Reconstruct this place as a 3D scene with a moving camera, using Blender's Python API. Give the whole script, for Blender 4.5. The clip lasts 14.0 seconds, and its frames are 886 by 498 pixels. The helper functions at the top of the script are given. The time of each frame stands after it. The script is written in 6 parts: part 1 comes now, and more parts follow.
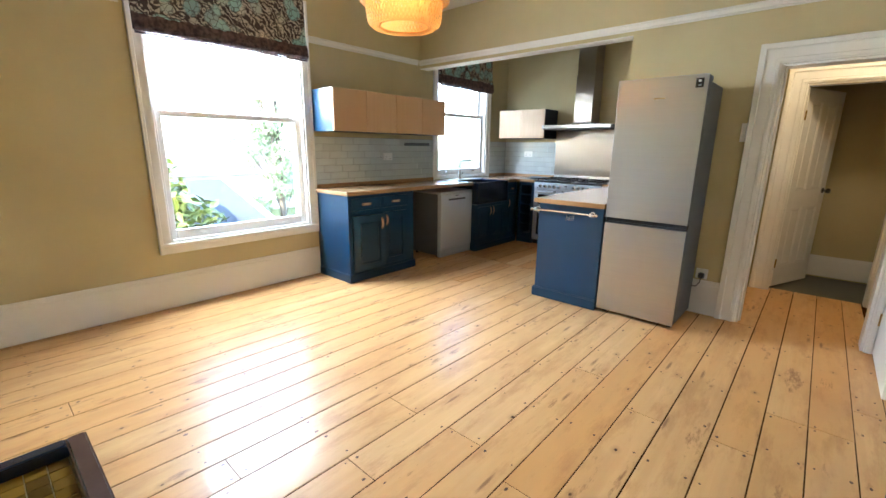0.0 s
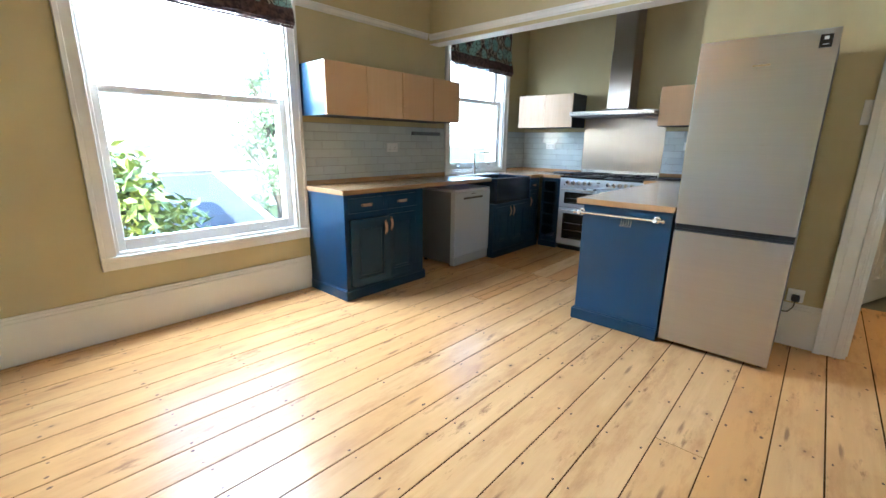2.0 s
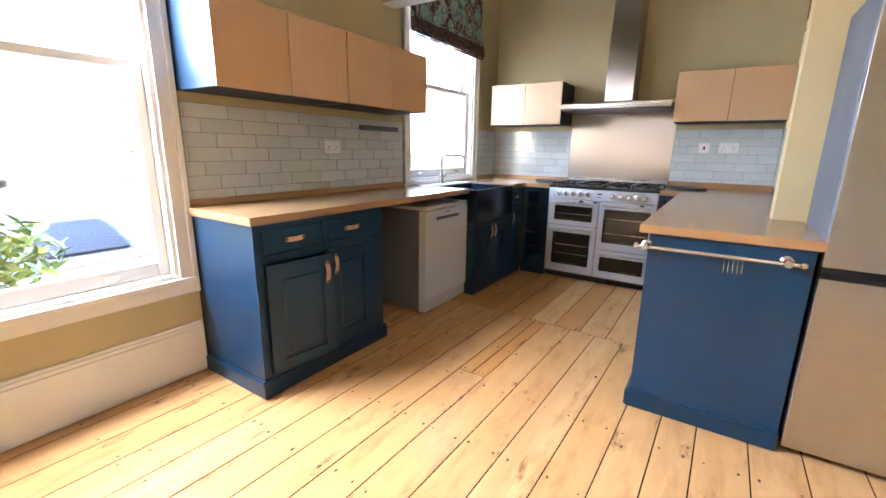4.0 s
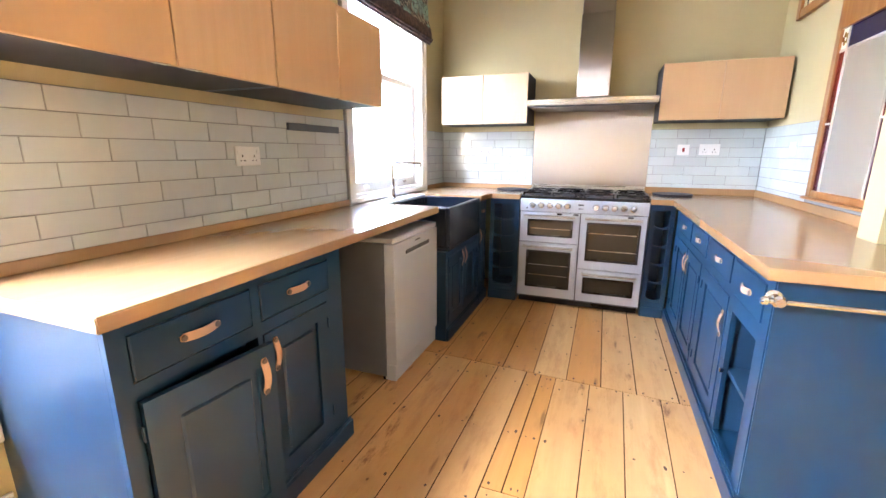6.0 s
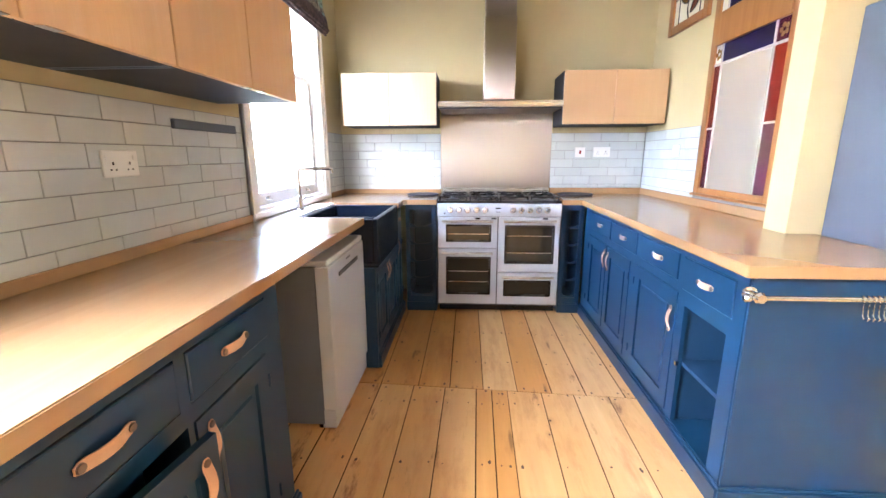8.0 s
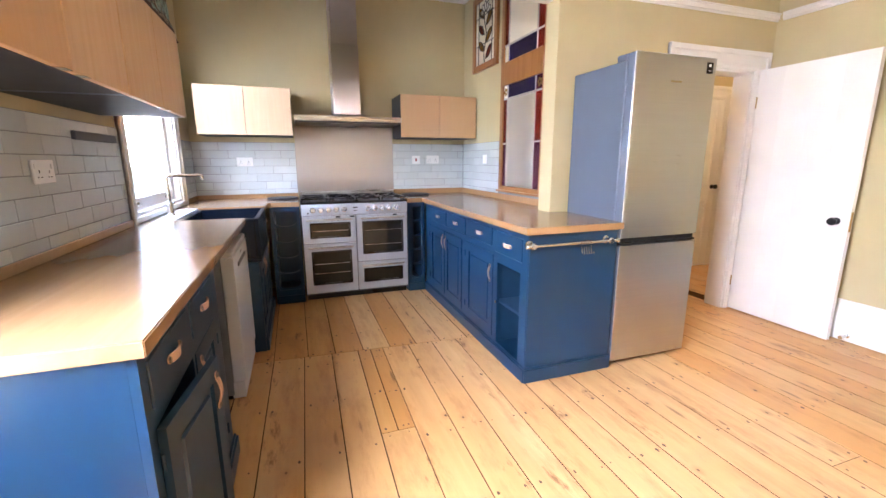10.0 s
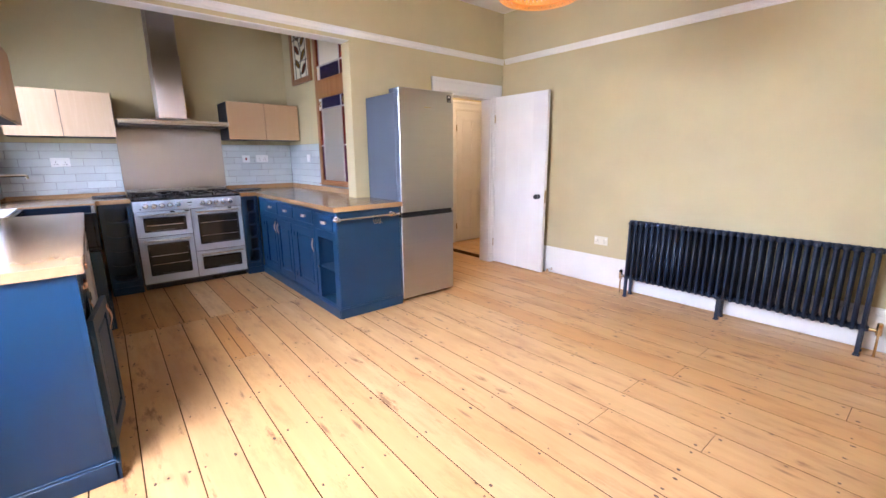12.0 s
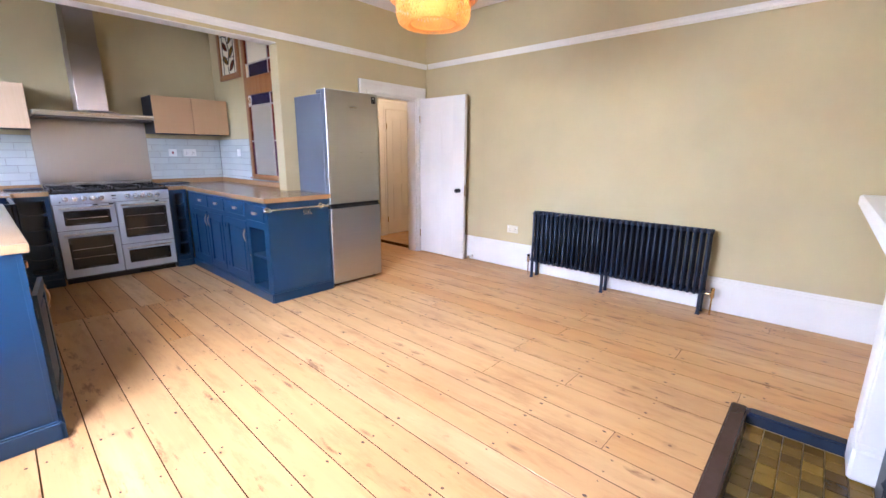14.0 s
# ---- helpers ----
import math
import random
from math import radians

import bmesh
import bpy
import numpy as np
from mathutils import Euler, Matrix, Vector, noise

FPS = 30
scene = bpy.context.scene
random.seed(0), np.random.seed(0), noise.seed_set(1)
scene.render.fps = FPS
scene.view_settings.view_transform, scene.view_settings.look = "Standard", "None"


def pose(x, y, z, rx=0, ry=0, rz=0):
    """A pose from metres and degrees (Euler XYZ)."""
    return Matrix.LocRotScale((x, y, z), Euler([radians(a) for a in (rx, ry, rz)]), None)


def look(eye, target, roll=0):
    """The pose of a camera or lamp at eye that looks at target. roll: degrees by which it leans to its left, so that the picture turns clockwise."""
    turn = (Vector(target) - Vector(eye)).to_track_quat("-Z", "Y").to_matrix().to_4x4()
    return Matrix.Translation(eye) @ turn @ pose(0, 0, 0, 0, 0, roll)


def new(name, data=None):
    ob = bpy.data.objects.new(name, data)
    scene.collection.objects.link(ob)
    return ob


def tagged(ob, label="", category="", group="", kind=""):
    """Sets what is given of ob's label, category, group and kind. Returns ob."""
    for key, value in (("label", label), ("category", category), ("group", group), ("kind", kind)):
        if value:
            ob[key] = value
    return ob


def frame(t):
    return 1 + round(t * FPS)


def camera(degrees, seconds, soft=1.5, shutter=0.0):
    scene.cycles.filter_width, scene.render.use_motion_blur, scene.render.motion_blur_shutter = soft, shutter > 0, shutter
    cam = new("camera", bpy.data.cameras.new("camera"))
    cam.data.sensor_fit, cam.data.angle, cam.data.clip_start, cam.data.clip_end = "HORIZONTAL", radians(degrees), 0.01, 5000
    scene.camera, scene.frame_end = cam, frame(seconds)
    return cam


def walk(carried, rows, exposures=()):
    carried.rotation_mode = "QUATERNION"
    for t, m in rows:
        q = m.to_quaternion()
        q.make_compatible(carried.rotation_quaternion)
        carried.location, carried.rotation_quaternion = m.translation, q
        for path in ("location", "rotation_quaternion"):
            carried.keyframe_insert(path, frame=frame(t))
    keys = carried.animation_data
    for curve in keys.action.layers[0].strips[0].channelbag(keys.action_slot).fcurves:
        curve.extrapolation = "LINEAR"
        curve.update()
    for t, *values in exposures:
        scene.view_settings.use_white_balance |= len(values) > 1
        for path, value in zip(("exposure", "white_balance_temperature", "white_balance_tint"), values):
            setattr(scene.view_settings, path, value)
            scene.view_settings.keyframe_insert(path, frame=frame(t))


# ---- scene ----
cam = camera(93.1, 14.0)
PATH = [
    (0, (0.556, 0.404, 1.389), (-0.733, 1.859, 0.918), 0.7),
    (0.5, (0.49, 0.449, 1.385), (-0.799, 1.901, 0.908), 0.8),
    (1, (0.339, 0.539, 1.385), (-0.958, 1.983, 0.904), 0.8),
    (1.5, (0.162, 0.686, 1.365), (-1.137, 2.126, 0.876), 0.8),
    (2, (-0.07, 0.911, 1.328), (-1.362, 2.357, 0.836), 0.7),
    (2.5, (-0.339, 1.12, 1.294), (-1.608, 2.587, 0.805), 0.8),
    (3, (-0.588, 1.343, 1.279), (-1.812, 2.848, 0.797), 0.8),
    (3.2, (-0.692, 1.429, 1.257), (-1.888, 2.961, 0.785), 0.9),
    (5.3, (-1.684, 2.219, 1.288), (-2.505, 3.983, 0.825), 0.3),
    (5.5, (-1.75, 2.27, 1.267), (-2.531, 4.054, 0.813), 0.2),
    (6, (-1.905, 2.346, 1.294), (-2.593, 4.169, 0.843), 0.2),
    (6.5, (-2.025, 2.398, 1.296), (-2.613, 4.257, 0.85), 0.1),
    (7, (-2.092, 2.43, 1.289), (-2.558, 4.324, 0.847), -0.1),
    (7.5, (-2.178, 2.486, 1.29), (-2.485, 4.413, 0.851), -0.2),
    (8, (-2.299, 2.528, 1.295), (-2.416, 4.476, 0.859), -0.2),
    (10.3, (-2.608, 1.686, 1.317), (-1.882, 3.502, 0.901), -0.3),
    (10.5, (-2.632, 1.534, 1.33), (-1.854, 3.327, 0.908), -0.4),
    (11, (-2.706, 1.222, 1.339), (-1.75, 2.927, 0.917), -0.4),
    (11.5, (-2.756, 0.985, 1.313), (-1.632, 2.583, 0.887), -0.5),
    (12, (-2.833, 0.812, 1.333), (-1.584, 2.314, 0.901), -0.4),
    (12.5, (-2.96, 0.663, 1.351), (-1.618, 2.081, 0.919), -0.1),
    (13, (-2.986, 0.523, 1.339), (-1.587, 1.885, 0.905), 0.1),
    (13.5, (-2.994, 0.452, 1.334), (-1.563, 1.778, 0.893), 0.2),
    (14, (-3.006, 0.383, 1.331), (-1.56, 1.691, 0.887), 0.4),
]

# ---- light ----
EXPOSURES = [(0.0, 5.35, 5700, 6), (2.5, 5.3, 5250, 4), (3.0, 5.3, 6000, 14), (5.5, 6.45, 6250, 19), (8.0, 6.55, 6150, 20), (10.5, 5.75, 6100, 24), (12.0, 5.5, 5750, 25), (14.0, 5.5, 5550, 25)]
walk(cam, [(t, look(eye, target, roll)) for t, eye, target, roll in PATH], EXPOSURES)

world = bpy.data.worlds.new("world")
scene.world = world
world.use_nodes = True
wn = world.node_tree
sky = wn.nodes.new("ShaderNodeTexSky")
sky.sky_type = "NISHITA"
sky.sun_disc = False
sky.sun_elevation = radians(37)
sky.sun_rotation = radians(177)
sky.air_density, sky.dust_density, sky.ozone_density = 1.0, 2.0, 1.0
wn.links.new(sky.outputs[0], wn.nodes["Background"].inputs[0])
wn.nodes["Background"].inputs[1].default_value = 0.15

sun_data = bpy.data.lights.new("sun", "SUN")
sun_data.energy, sun_data.angle, sun_data.color = 0.5, radians(12), (1.0, 0.95, 0.87)
sun = new("sun", sun_data)
sun.matrix_world = look((0.6, -12, 9), (0, 0, 0))


def lamp(name, energy, colour, place, radius):
    d = bpy.data.lights.new(name, "POINT")
    d.energy, d.color, d.shadow_soft_size = energy, colour, radius
    ob = new(name, d)
    ob.location = place
    return ob


lamp("pendant_bulb_light", 0.13, (1.0, 0.68, 0.32), (-1.22, 2.08, 2.17), 0.03)
lamp("hall_lamp_light", 0.9, (1.0, 0.76, 0.48), (0.9, 5.0, 2.6), 0.08)


def window_light(name, watts, colour, y0, y1, z0, z1):
    """Skylight in a window's opening."""
    d = bpy.data.lights.new(name, "AREA")
    d.shape, d.size, d.size_y, d.energy, d.color = "RECTANGLE", y1 - y0, z1 - z0, watts, colour
    ob = new(name, d)
    c = Vector((-3.77, (y0 + y1) / 2, (z0 + z1) / 2))
    ob.matrix_world = look(c, c + Vector((1, 0, -0.5)))


window_light("window_skylight", 4.2, (0.93, 0.97, 1.0), 1.5, 2.76, 1.82, 2.56)
window_light("sink_window_skylight", 0.42, (0.93, 0.97, 1.0), 4.84, 5.15, 1.7, 2.56)

# ---- materials ----


def material(name, colour=(0.8, 0.8, 0.8), rough=0.5, metal=0.0, coat=0.0):
    m = bpy.data.materials.new(name)
    m.use_nodes = True
    b = m.node_tree.nodes["Principled BSDF"]
    b.inputs["Base Color"].default_value = (*colour, 1)
    b.inputs["Roughness"].default_value = rough
    b.inputs["Metallic"].default_value = metal
    b.inputs["Coat Weight"].default_value = coat
    return m


class Nodes:
    """A short way to add nodes to a material."""

    def __init__(self, m):
        self.t = m.node_tree
        self.b = self.t.nodes["Principled BSDF"]

    def add(self, kind, ins=None, **props):
        n = self.t.nodes.new(kind)
        for k, v in props.items():
            setattr(n, k, v)
        for k, v in (ins or {}).items():
            self.put(n.inputs[k], v)
        return n

    def put(self, socket, v):
        if isinstance(v, bpy.types.NodeSocket):
            self.t.links.new(v, socket)
        else:
            socket.default_value = v

    def coords(self, scale=(1, 1, 1), spread=0.0):
        c = self.add("ShaderNodeTexCoord").outputs["Object"]
        if spread:
            r = self.add("ShaderNodeObjectInfo").outputs["Random"]
            v = self.add("ShaderNodeVectorMath", {0: (1.0, 2.3, 0.7), 3: self.math("MULTIPLY", r, spread)}, operation="SCALE").outputs[0]
            c = self.add("ShaderNodeVectorMath", {0: c, 1: v}, operation="ADD").outputs[0]
        return self.add("ShaderNodeMapping", {"Vector": c, "Scale": scale}).outputs[0]

    def math(self, op, a, b=0.0):
        return self.add("ShaderNodeMath", {0: a, 1: b}, operation=op).outputs[0]

    def noise(self, vec, scale, detail=4.0, rough=0.55, warp=0.0):
        return self.add("ShaderNodeTexNoise", {"Vector": vec, "Scale": scale, "Detail": detail, "Roughness": rough, "Distortion": warp}).outputs[0]

    def ramp(self, fac, *stops):
        n = self.add("ShaderNodeValToRGB", {"Fac": fac})
        e = n.color_ramp.elements
        while len(e) < len(stops):
            e.new(0.5)
        for el, (p, c) in zip(e, stops):
            el.position = p
            el.color = (*c, 1) if isinstance(c, tuple) else (c, c, c, 1)
        return n.outputs[0]

    def mix(self, fac, a, b, blend="MIX"):
        n = self.add("ShaderNodeMix", data_type="RGBA", blend_type=blend)
        self.put(n.inputs[0], fac)
        self.put(n.inputs[6], (*a, 1) if isinstance(a, tuple) else a)
        self.put(n.inputs[7], (*b, 1) if isinstance(b, tuple) else b)
        return n.outputs[2]

    def colour(self, v):
        self.put(self.b.inputs["Base Color"], v)

    def rough(self, v):
        self.put(self.b.inputs["Roughness"], v)

    def bump(self, height, strength=0.2, distance=0.002):
        n = self.add("ShaderNodeBump", {"Height": height, "Strength": strength, "Distance": distance})
        self.put(self.b.inputs["Normal"], n.outputs[0])


def painted(name, colour, rough=0.5, vary=0.06, grain=120.0, bump=0.12, spread=3.0, coat=0.0):
    """Paint with soft uneven tone, faint roller texture and small wear."""
    m = material(name, colour, rough, coat=coat)
    n = Nodes(m)
    c = n.coords(spread=spread)
    big, small = n.noise(c, 1.7), n.noise(c, grain, 3)
    dark = tuple(v * (1 - vary * 1.6) for v in colour)
    light = tuple(min(1, v * (1 + vary)) for v in colour)
    n.colour(n.mix(n.ramp(small, (0.3, 0.0), (0.75, 0.25)), n.ramp(big, (0.3, dark), (0.7, light)), dark))
    n.rough(n.ramp(big, (0.3, rough * 0.88), (0.75, min(1, rough * 1.12))))
    n.bump(small, bump, 0.001)
    return m


WALL_PAINT = painted("olive_wall_paint", (0.53, 0.445, 0.25), 0.75, 0.05, 160, 0.2)
WHITE_PAINT = painted("white_gloss_paint", (0.80, 0.78, 0.74), 0.32, 0.04, 60, 0.06)
CEILING_PAINT = painted("ceiling_paint", (0.80, 0.78, 0.75), 0.9, 0.03, 120, 0.15)
BLUE_PAINT = painted("navy_cabinet_paint", (0.0055, 0.038, 0.089), 0.33, 0.10, 90, 0.10)
BLUE_INSIDE = painted("navy_inside_paint", (0.010, 0.045, 0.10), 0.5, 0.12, 60, 0.10)
RADIATOR_PAINT = painted("navy_radiator_enamel", (0.012, 0.025, 0.052), 0.52, 0.10, 90, 0.05)
BLACK = painted("black_enamel", (0.012, 0.012, 0.014), 0.28, 0.2, 80, 0.05)
MATT_BLACK = painted("matt_black_plastic", (0.006, 0.007, 0.009), 0.7, 0.2, 80, 0.05)
# Near-black: the shade under the wall cabinets is put into the panels' colour.
SHADED_PANEL = painted("shaded_cabinet_panel", (0.018, 0.02, 0.026), 0.6, 0.1, 60, 0.1)
SINK_BLUE = painted("dark_ceramic", (0.010, 0.017, 0.032), 0.22, 0.15, 30, 0.04)
PLASTIC_WHITE = painted("white_plastic", (0.78, 0.78, 0.76), 0.3, 0.02, 40, 0.02)
LEATHER = painted("tan_leather", (0.66, 0.40, 0.27), 0.55, 0.16, 220, 0.3)
CHROME = material("chrome", (0.75, 0.74, 0.72), 0.16, 1.0)
BRASS = material("brass", (0.62, 0.46, 0.22), 0.25, 1.0)
GREY_PANEL = painted("grey_appliance_paint", (0.082, 0.100, 0.132), 0.5, 0.05, 160, 0.05)
DARK_GREY = painted("dark_appliance_paint", (0.075, 0.078, 0.085), 0.4, 0.08, 160, 0.05)
SUBFLOOR = painted("dark_joint", (0.065, 0.03, 0.012), 0.95, 0.3, 30, 0.3)
SUBFLOOR.node_tree.nodes["Principled BSDF"].inputs["Specular IOR Level"].default_value = 0.0
GROUT_OCHRE = painted("dull_ochre_grout", (0.30, 0.22, 0.10), 0.9, 0.2, 100, 0.3)
GROUT = painted("grey_grout", (0.24, 0.24, 0.24), 0.9, 0.08, 200, 0.3)
HALL_FLOOR = painted("grey_floor_vinyl", (0.10, 0.10, 0.075), 0.5, 0.15, 30, 0.1)
IRON = painted("cast_iron", (0.02, 0.026, 0.04), 0.42, 0.2, 60, 0.25)


def steel(name, colour, rough, axis, streak=0.25, brushed=0.0):
    """Brushed steel with fine streaks along one axis."""
    m = material(name, colour, rough, 1.0)
    n = Nodes(m)
    s = [900.0, 900.0, 900.0] if brushed else [260.0, 260.0, 260.0]
    s[axis] = 2.0
    fine = n.noise(n.coords(tuple(s)), 1.0, 3)
    soft = n.noise(n.coords(), 2.2)
    if not brushed:
        n.rough(n.mix(0.5, n.ramp(fine, (0.3, rough * (1 - streak)), (0.7, rough * (1 + streak))), n.ramp(soft, (0.3, rough * 0.96), (0.7, rough * 1.04))))
    if not brushed:
        n.colour(n.ramp(fine, (0.3, tuple(v * 0.93 for v in colour)), (0.7, colour)))
        n.bump(fine, 0.02, 0.0002)
    if brushed:
        n.put(n.b.inputs["Anisotropic"], brushed)
        n.put(n.b.inputs["Tangent"], n.add("ShaderNodeTangent", direction_type="RADIAL", axis="Z").outputs[0])
    return m


STEEL_V = steel("brushed_steel_sheet", (0.41, 0.36, 0.325), 0.3, 0, 0.05, 0.94)
STEEL_H = steel("brushed_steel_level", (0.60, 0.585, 0.56), 0.28, 0)
FRIDGE_STEEL = steel("fridge_steel", (0.51, 0.51, 0.515), 0.31, 0, 0.2)
SILVER_DULL = painted("dull_silver_paint", (0.54, 0.57, 0.61), 0.34, 0.03, 300, 0.04)
SILVER_SIDE = painted("grey_appliance_side", (0.16, 0.175, 0.21), 0.4, 0.03, 300, 0.04)
SILVER = painted("silver_appliance_paint", (0.52, 0.55, 0.60), 0.34, 0.03, 300, 0.04)


def wood(name, light, dark, rough, axis=1, ring=26.0, knots=0.0, coat=0.0, spread=20.0, streak=0.35):
    """Wood with long grain along an axis, tone by piece and, where asked, knots and stains."""
    m = material(name, light, rough, coat=coat)
    n = Nodes(m)
    stretch = [1.0, 1.0, 1.0]
    stretch[axis] = 0.055
    c = n.coords(tuple(stretch), spread)
    grain = n.noise(c, ring, 6, 0.62, 0.6)
    fine = n.noise(c, ring * 7, 3, 0.6)
    tone = n.noise(n.coords((1, 1, 1), spread), 1.3, 3)
    rnd = n.add("ShaderNodeObjectInfo").outputs["Random"]
    col = n.ramp(grain, (0.28, dark), (0.52, tuple((a + b) / 2 for a, b in zip(light, dark))), (0.7, light))
    if streak > 0.1:
        col = n.mix(n.ramp(fine, (0.35, streak), (0.6, 0.0)), col, dark)
    col = n.mix(n.ramp(tone, (0.35, 0.30), (0.65, 0.0)), col, tuple(v * 0.78 for v in light))
    col = n.mix(n.math("MULTIPLY", n.math("POWER", rnd, 1.6), 0.9), col, tuple(a * b for a, b in zip(light, (0.84, 0.72, 0.56))))
    if knots:
        second = n.math("FRACT", n.math("MULTIPLY", rnd, 17.3))
        col = n.mix(n.ramp(second, (0.5, 0.0), (1.0, 0.55)), col, tuple(a * b for a, b in zip(light, (0.80, 0.62, 0.42))))
        soft = n.noise(n.coords((5.0, 0.8, 1.0), spread + 11), 1.6, 4, 0.6)
        col = n.mix(n.ramp(soft, (0.46, 0.0), (0.72, 0.5)), col, tuple(v * 0.86 for v in dark))
        k = n.coords((3.1, 2.1, 1.0), spread)
        v = n.add("ShaderNodeTexVoronoi", {"Vector": k, "Scale": 1.0, "Randomness": 1.0}, voronoi_dimensions="2D")
        warp = n.math("ADD", v.outputs["Distance"], n.math("MULTIPLY", n.noise(c, 34), 0.05))
        pick = n.math("GREATER_THAN", n.add("ShaderNodeSeparateColor", {0: v.outputs["Color"]}).outputs[0], 1 - knots)
        core = n.math("MULTIPLY", n.ramp(warp, (0.036, 1.0), (0.048, 0.0)), pick)
        halo = n.math("MULTIPLY", n.ramp(warp, (0.045, 0.45), (0.11, 0.0)), pick)
        col = n.mix(halo, col, tuple(v * 0.55 for v in dark))
        col = n.mix(core, col, (0.07, 0.032, 0.014))
        s = n.add("ShaderNodeTexVoronoi", {"Vector": n.coords((5.5, 0.95, 1.0), spread + 7), "Scale": 1.0, "Randomness": 1.0}, voronoi_dimensions="2D")
        far = n.math("ADD", s.outputs["Distance"], n.math("MULTIPLY", n.noise(c, 60, 5, 0.7), 0.16))
        some = n.math("GREATER_THAN", n.add("ShaderNodeSeparateColor", {0: s.outputs["Color"]}).outputs[1], 0.5)
        col = n.mix(n.math("MULTIPLY", n.ramp(far, (0.10, 0.7), (0.15, 0.0)), some), col, (0.15, 0.075, 0.034))
        smudge = n.noise(n.coords((7.0, 1.6, 1.0), spread + 3), 1.3, 6, 0.72)
        col = n.mix(n.ramp(smudge, (0.50, 0.0), (0.74, 0.62)), col, (0.34, 0.15, 0.048))
        scar = n.noise(n.coords((9, 2.4, 1), spread), 1.0, 5, 0.7)
        col = n.mix(n.ramp(scar, (0.61, 0.0), (0.70, 0.75)), col, (0.17, 0.07, 0.024))
        worn = n.noise(n.coords((1.1, 0.6, 1.0)), 1.5, 4, 0.6)
        col = n.mix(n.ramp(worn, (0.5, 0.0), (0.72, 0.45)), col, (0.43, 0.225, 0.085))
    n.colour(col)
    n.rough(n.ramp(grain, (0.3, rough * (1 + 0.7 * streak)), (0.7, rough * (1 - 0.4 * streak))))
    if streak > 0.1:
        n.bump(grain, 0.34 * streak, 0.0015)
    return m


BOARD = wood("waxed_pine_board", (0.73, 0.47, 0.225), (0.60, 0.35, 0.145), 0.36, 1, 16, knots=0.5, coat=0.14, streak=0.2)
BOARD_AMBER = wood("amber_pine_board", (0.66, 0.365, 0.13), (0.53, 0.265, 0.08), 0.36, 1, 16, knots=0.5, coat=0.14, streak=0.2)
for m in (BOARD, BOARD_AMBER):
    m.node_tree.nodes["Principled BSDF"].inputs["Specular IOR Level"].default_value = 0.16
    m.node_tree.nodes["Principled BSDF"].inputs["Coat Roughness"].default_value = 0.13
OAK_TOP = wood("oiled_worktop_wood", (0.42, 0.262, 0.135), (0.36, 0.21, 0.10), 0.24, 1, 13, coat=0.4, streak=0.08)
OAK_TOP_X = wood("oiled_worktop_wood_across", (0.42, 0.262, 0.135), (0.36, 0.21, 0.10), 0.24, 0, 13, coat=0.4, streak=0.08)
OAK_DOOR = wood("pale_oak_veneer", (0.65, 0.46, 0.295), (0.57, 0.385, 0.23), 0.42, 2, 34)
PINE = wood("golden_pine", (0.38, 0.17, 0.052), (0.24, 0.095, 0.026), 0.35, 2, 24)


def tile_material(name, light, dark, rough=0.12):
    """Glazed tile: tone by piece, pooled glaze, waviness."""
    m = material(name, light, rough)
    n = Nodes(m)
    r = n.add("ShaderNodeObjectInfo").outputs["Random"]
    g = n.noise(n.coords(spread=9.0), 9.0, 3)
    n.colour(n.mix(n.math("MULTIPLY", g, 0.55), n.ramp(r, (0.0, dark), (1.0, light)), tuple(v * 0.9 for v in dark)))
    n.bump(n.noise(n.coords(spread=9.0), 13.0, 2), 0.38, 0.004)
    return m


TILE = tile_material("grey_white_tile_glaze", (0.61, 0.65, 0.64), (0.52, 0.565, 0.565))
for m in (OAK_TOP, OAK_TOP_X):
    m.node_tree.nodes["Principled BSDF"].inputs["Coat Roughness"].default_value = 0.15
HEARTH_TILE = tile_material("ochre_tile_glaze", (0.25, 0.145, 0.018), (0.06, 0.03, 0.006), 0.15)


def glass_material(name, colour, rough=0.0, clear=1.0):
    m = material(name, colour, rough)
    b = m.node_tree.nodes["Principled BSDF"]
    b.inputs["Transmission Weight"].default_value = clear
    b.inputs["IOR"].default_value = 1.45
    return m


PANE = glass_material("window_glass", (0.97, 0.99, 0.98))
OVEN_GLASS = material("smoked_oven_glass", (0.02, 0.018, 0.014), 0.06)
FROSTED = glass_material("frosted_glass", (0.62, 0.60, 0.54), 0.55, 0.75)
RED_GLASS = glass_material("red_glass", (0.30, 0.02, 0.015), 0.15, 0.7)
PURPLE_GLASS = glass_material("purple_glass", (0.14, 0.012, 0.05), 0.15, 0.7)
BLUE_GLASS = glass_material("blue_glass", (0.012, 0.01, 0.12), 0.15, 0.7)
CREAM_GLASS = glass_material("cream_glass", (0.84, 0.78, 0.62), 0.4, 0.35)
LEAD = painted("pale_lead_came", (0.55, 0.50, 0.44), 0.5, 0.08, 90, 0.1)

# ---- mesh helpers ----


def box(bm, x0, x1, y0, y1, z0, z1, bevel=0.0, segs=1):
    """Adds a box, with its edges rounded by bevel."""
    n0 = len(bm.verts)
    vs = [bm.verts.new((x, y, z)) for z in (z0, z1) for y in (y0, y1) for x in (x0, x1)]
    fs = [bm.faces.new([vs[i] for i in f]) for f in ((0, 2, 3, 1), (4, 5, 7, 6), (0, 1, 5, 4), (2, 6, 7, 3), (0, 4, 6, 2), (1, 3, 7, 5))]
    if bevel:
        edges = list({e for f in fs for e in f.edges})
        bmesh.ops.bevel(bm, geom=edges, offset=bevel, segments=segs, affect="EDGES", profile=0.5)
    return bm


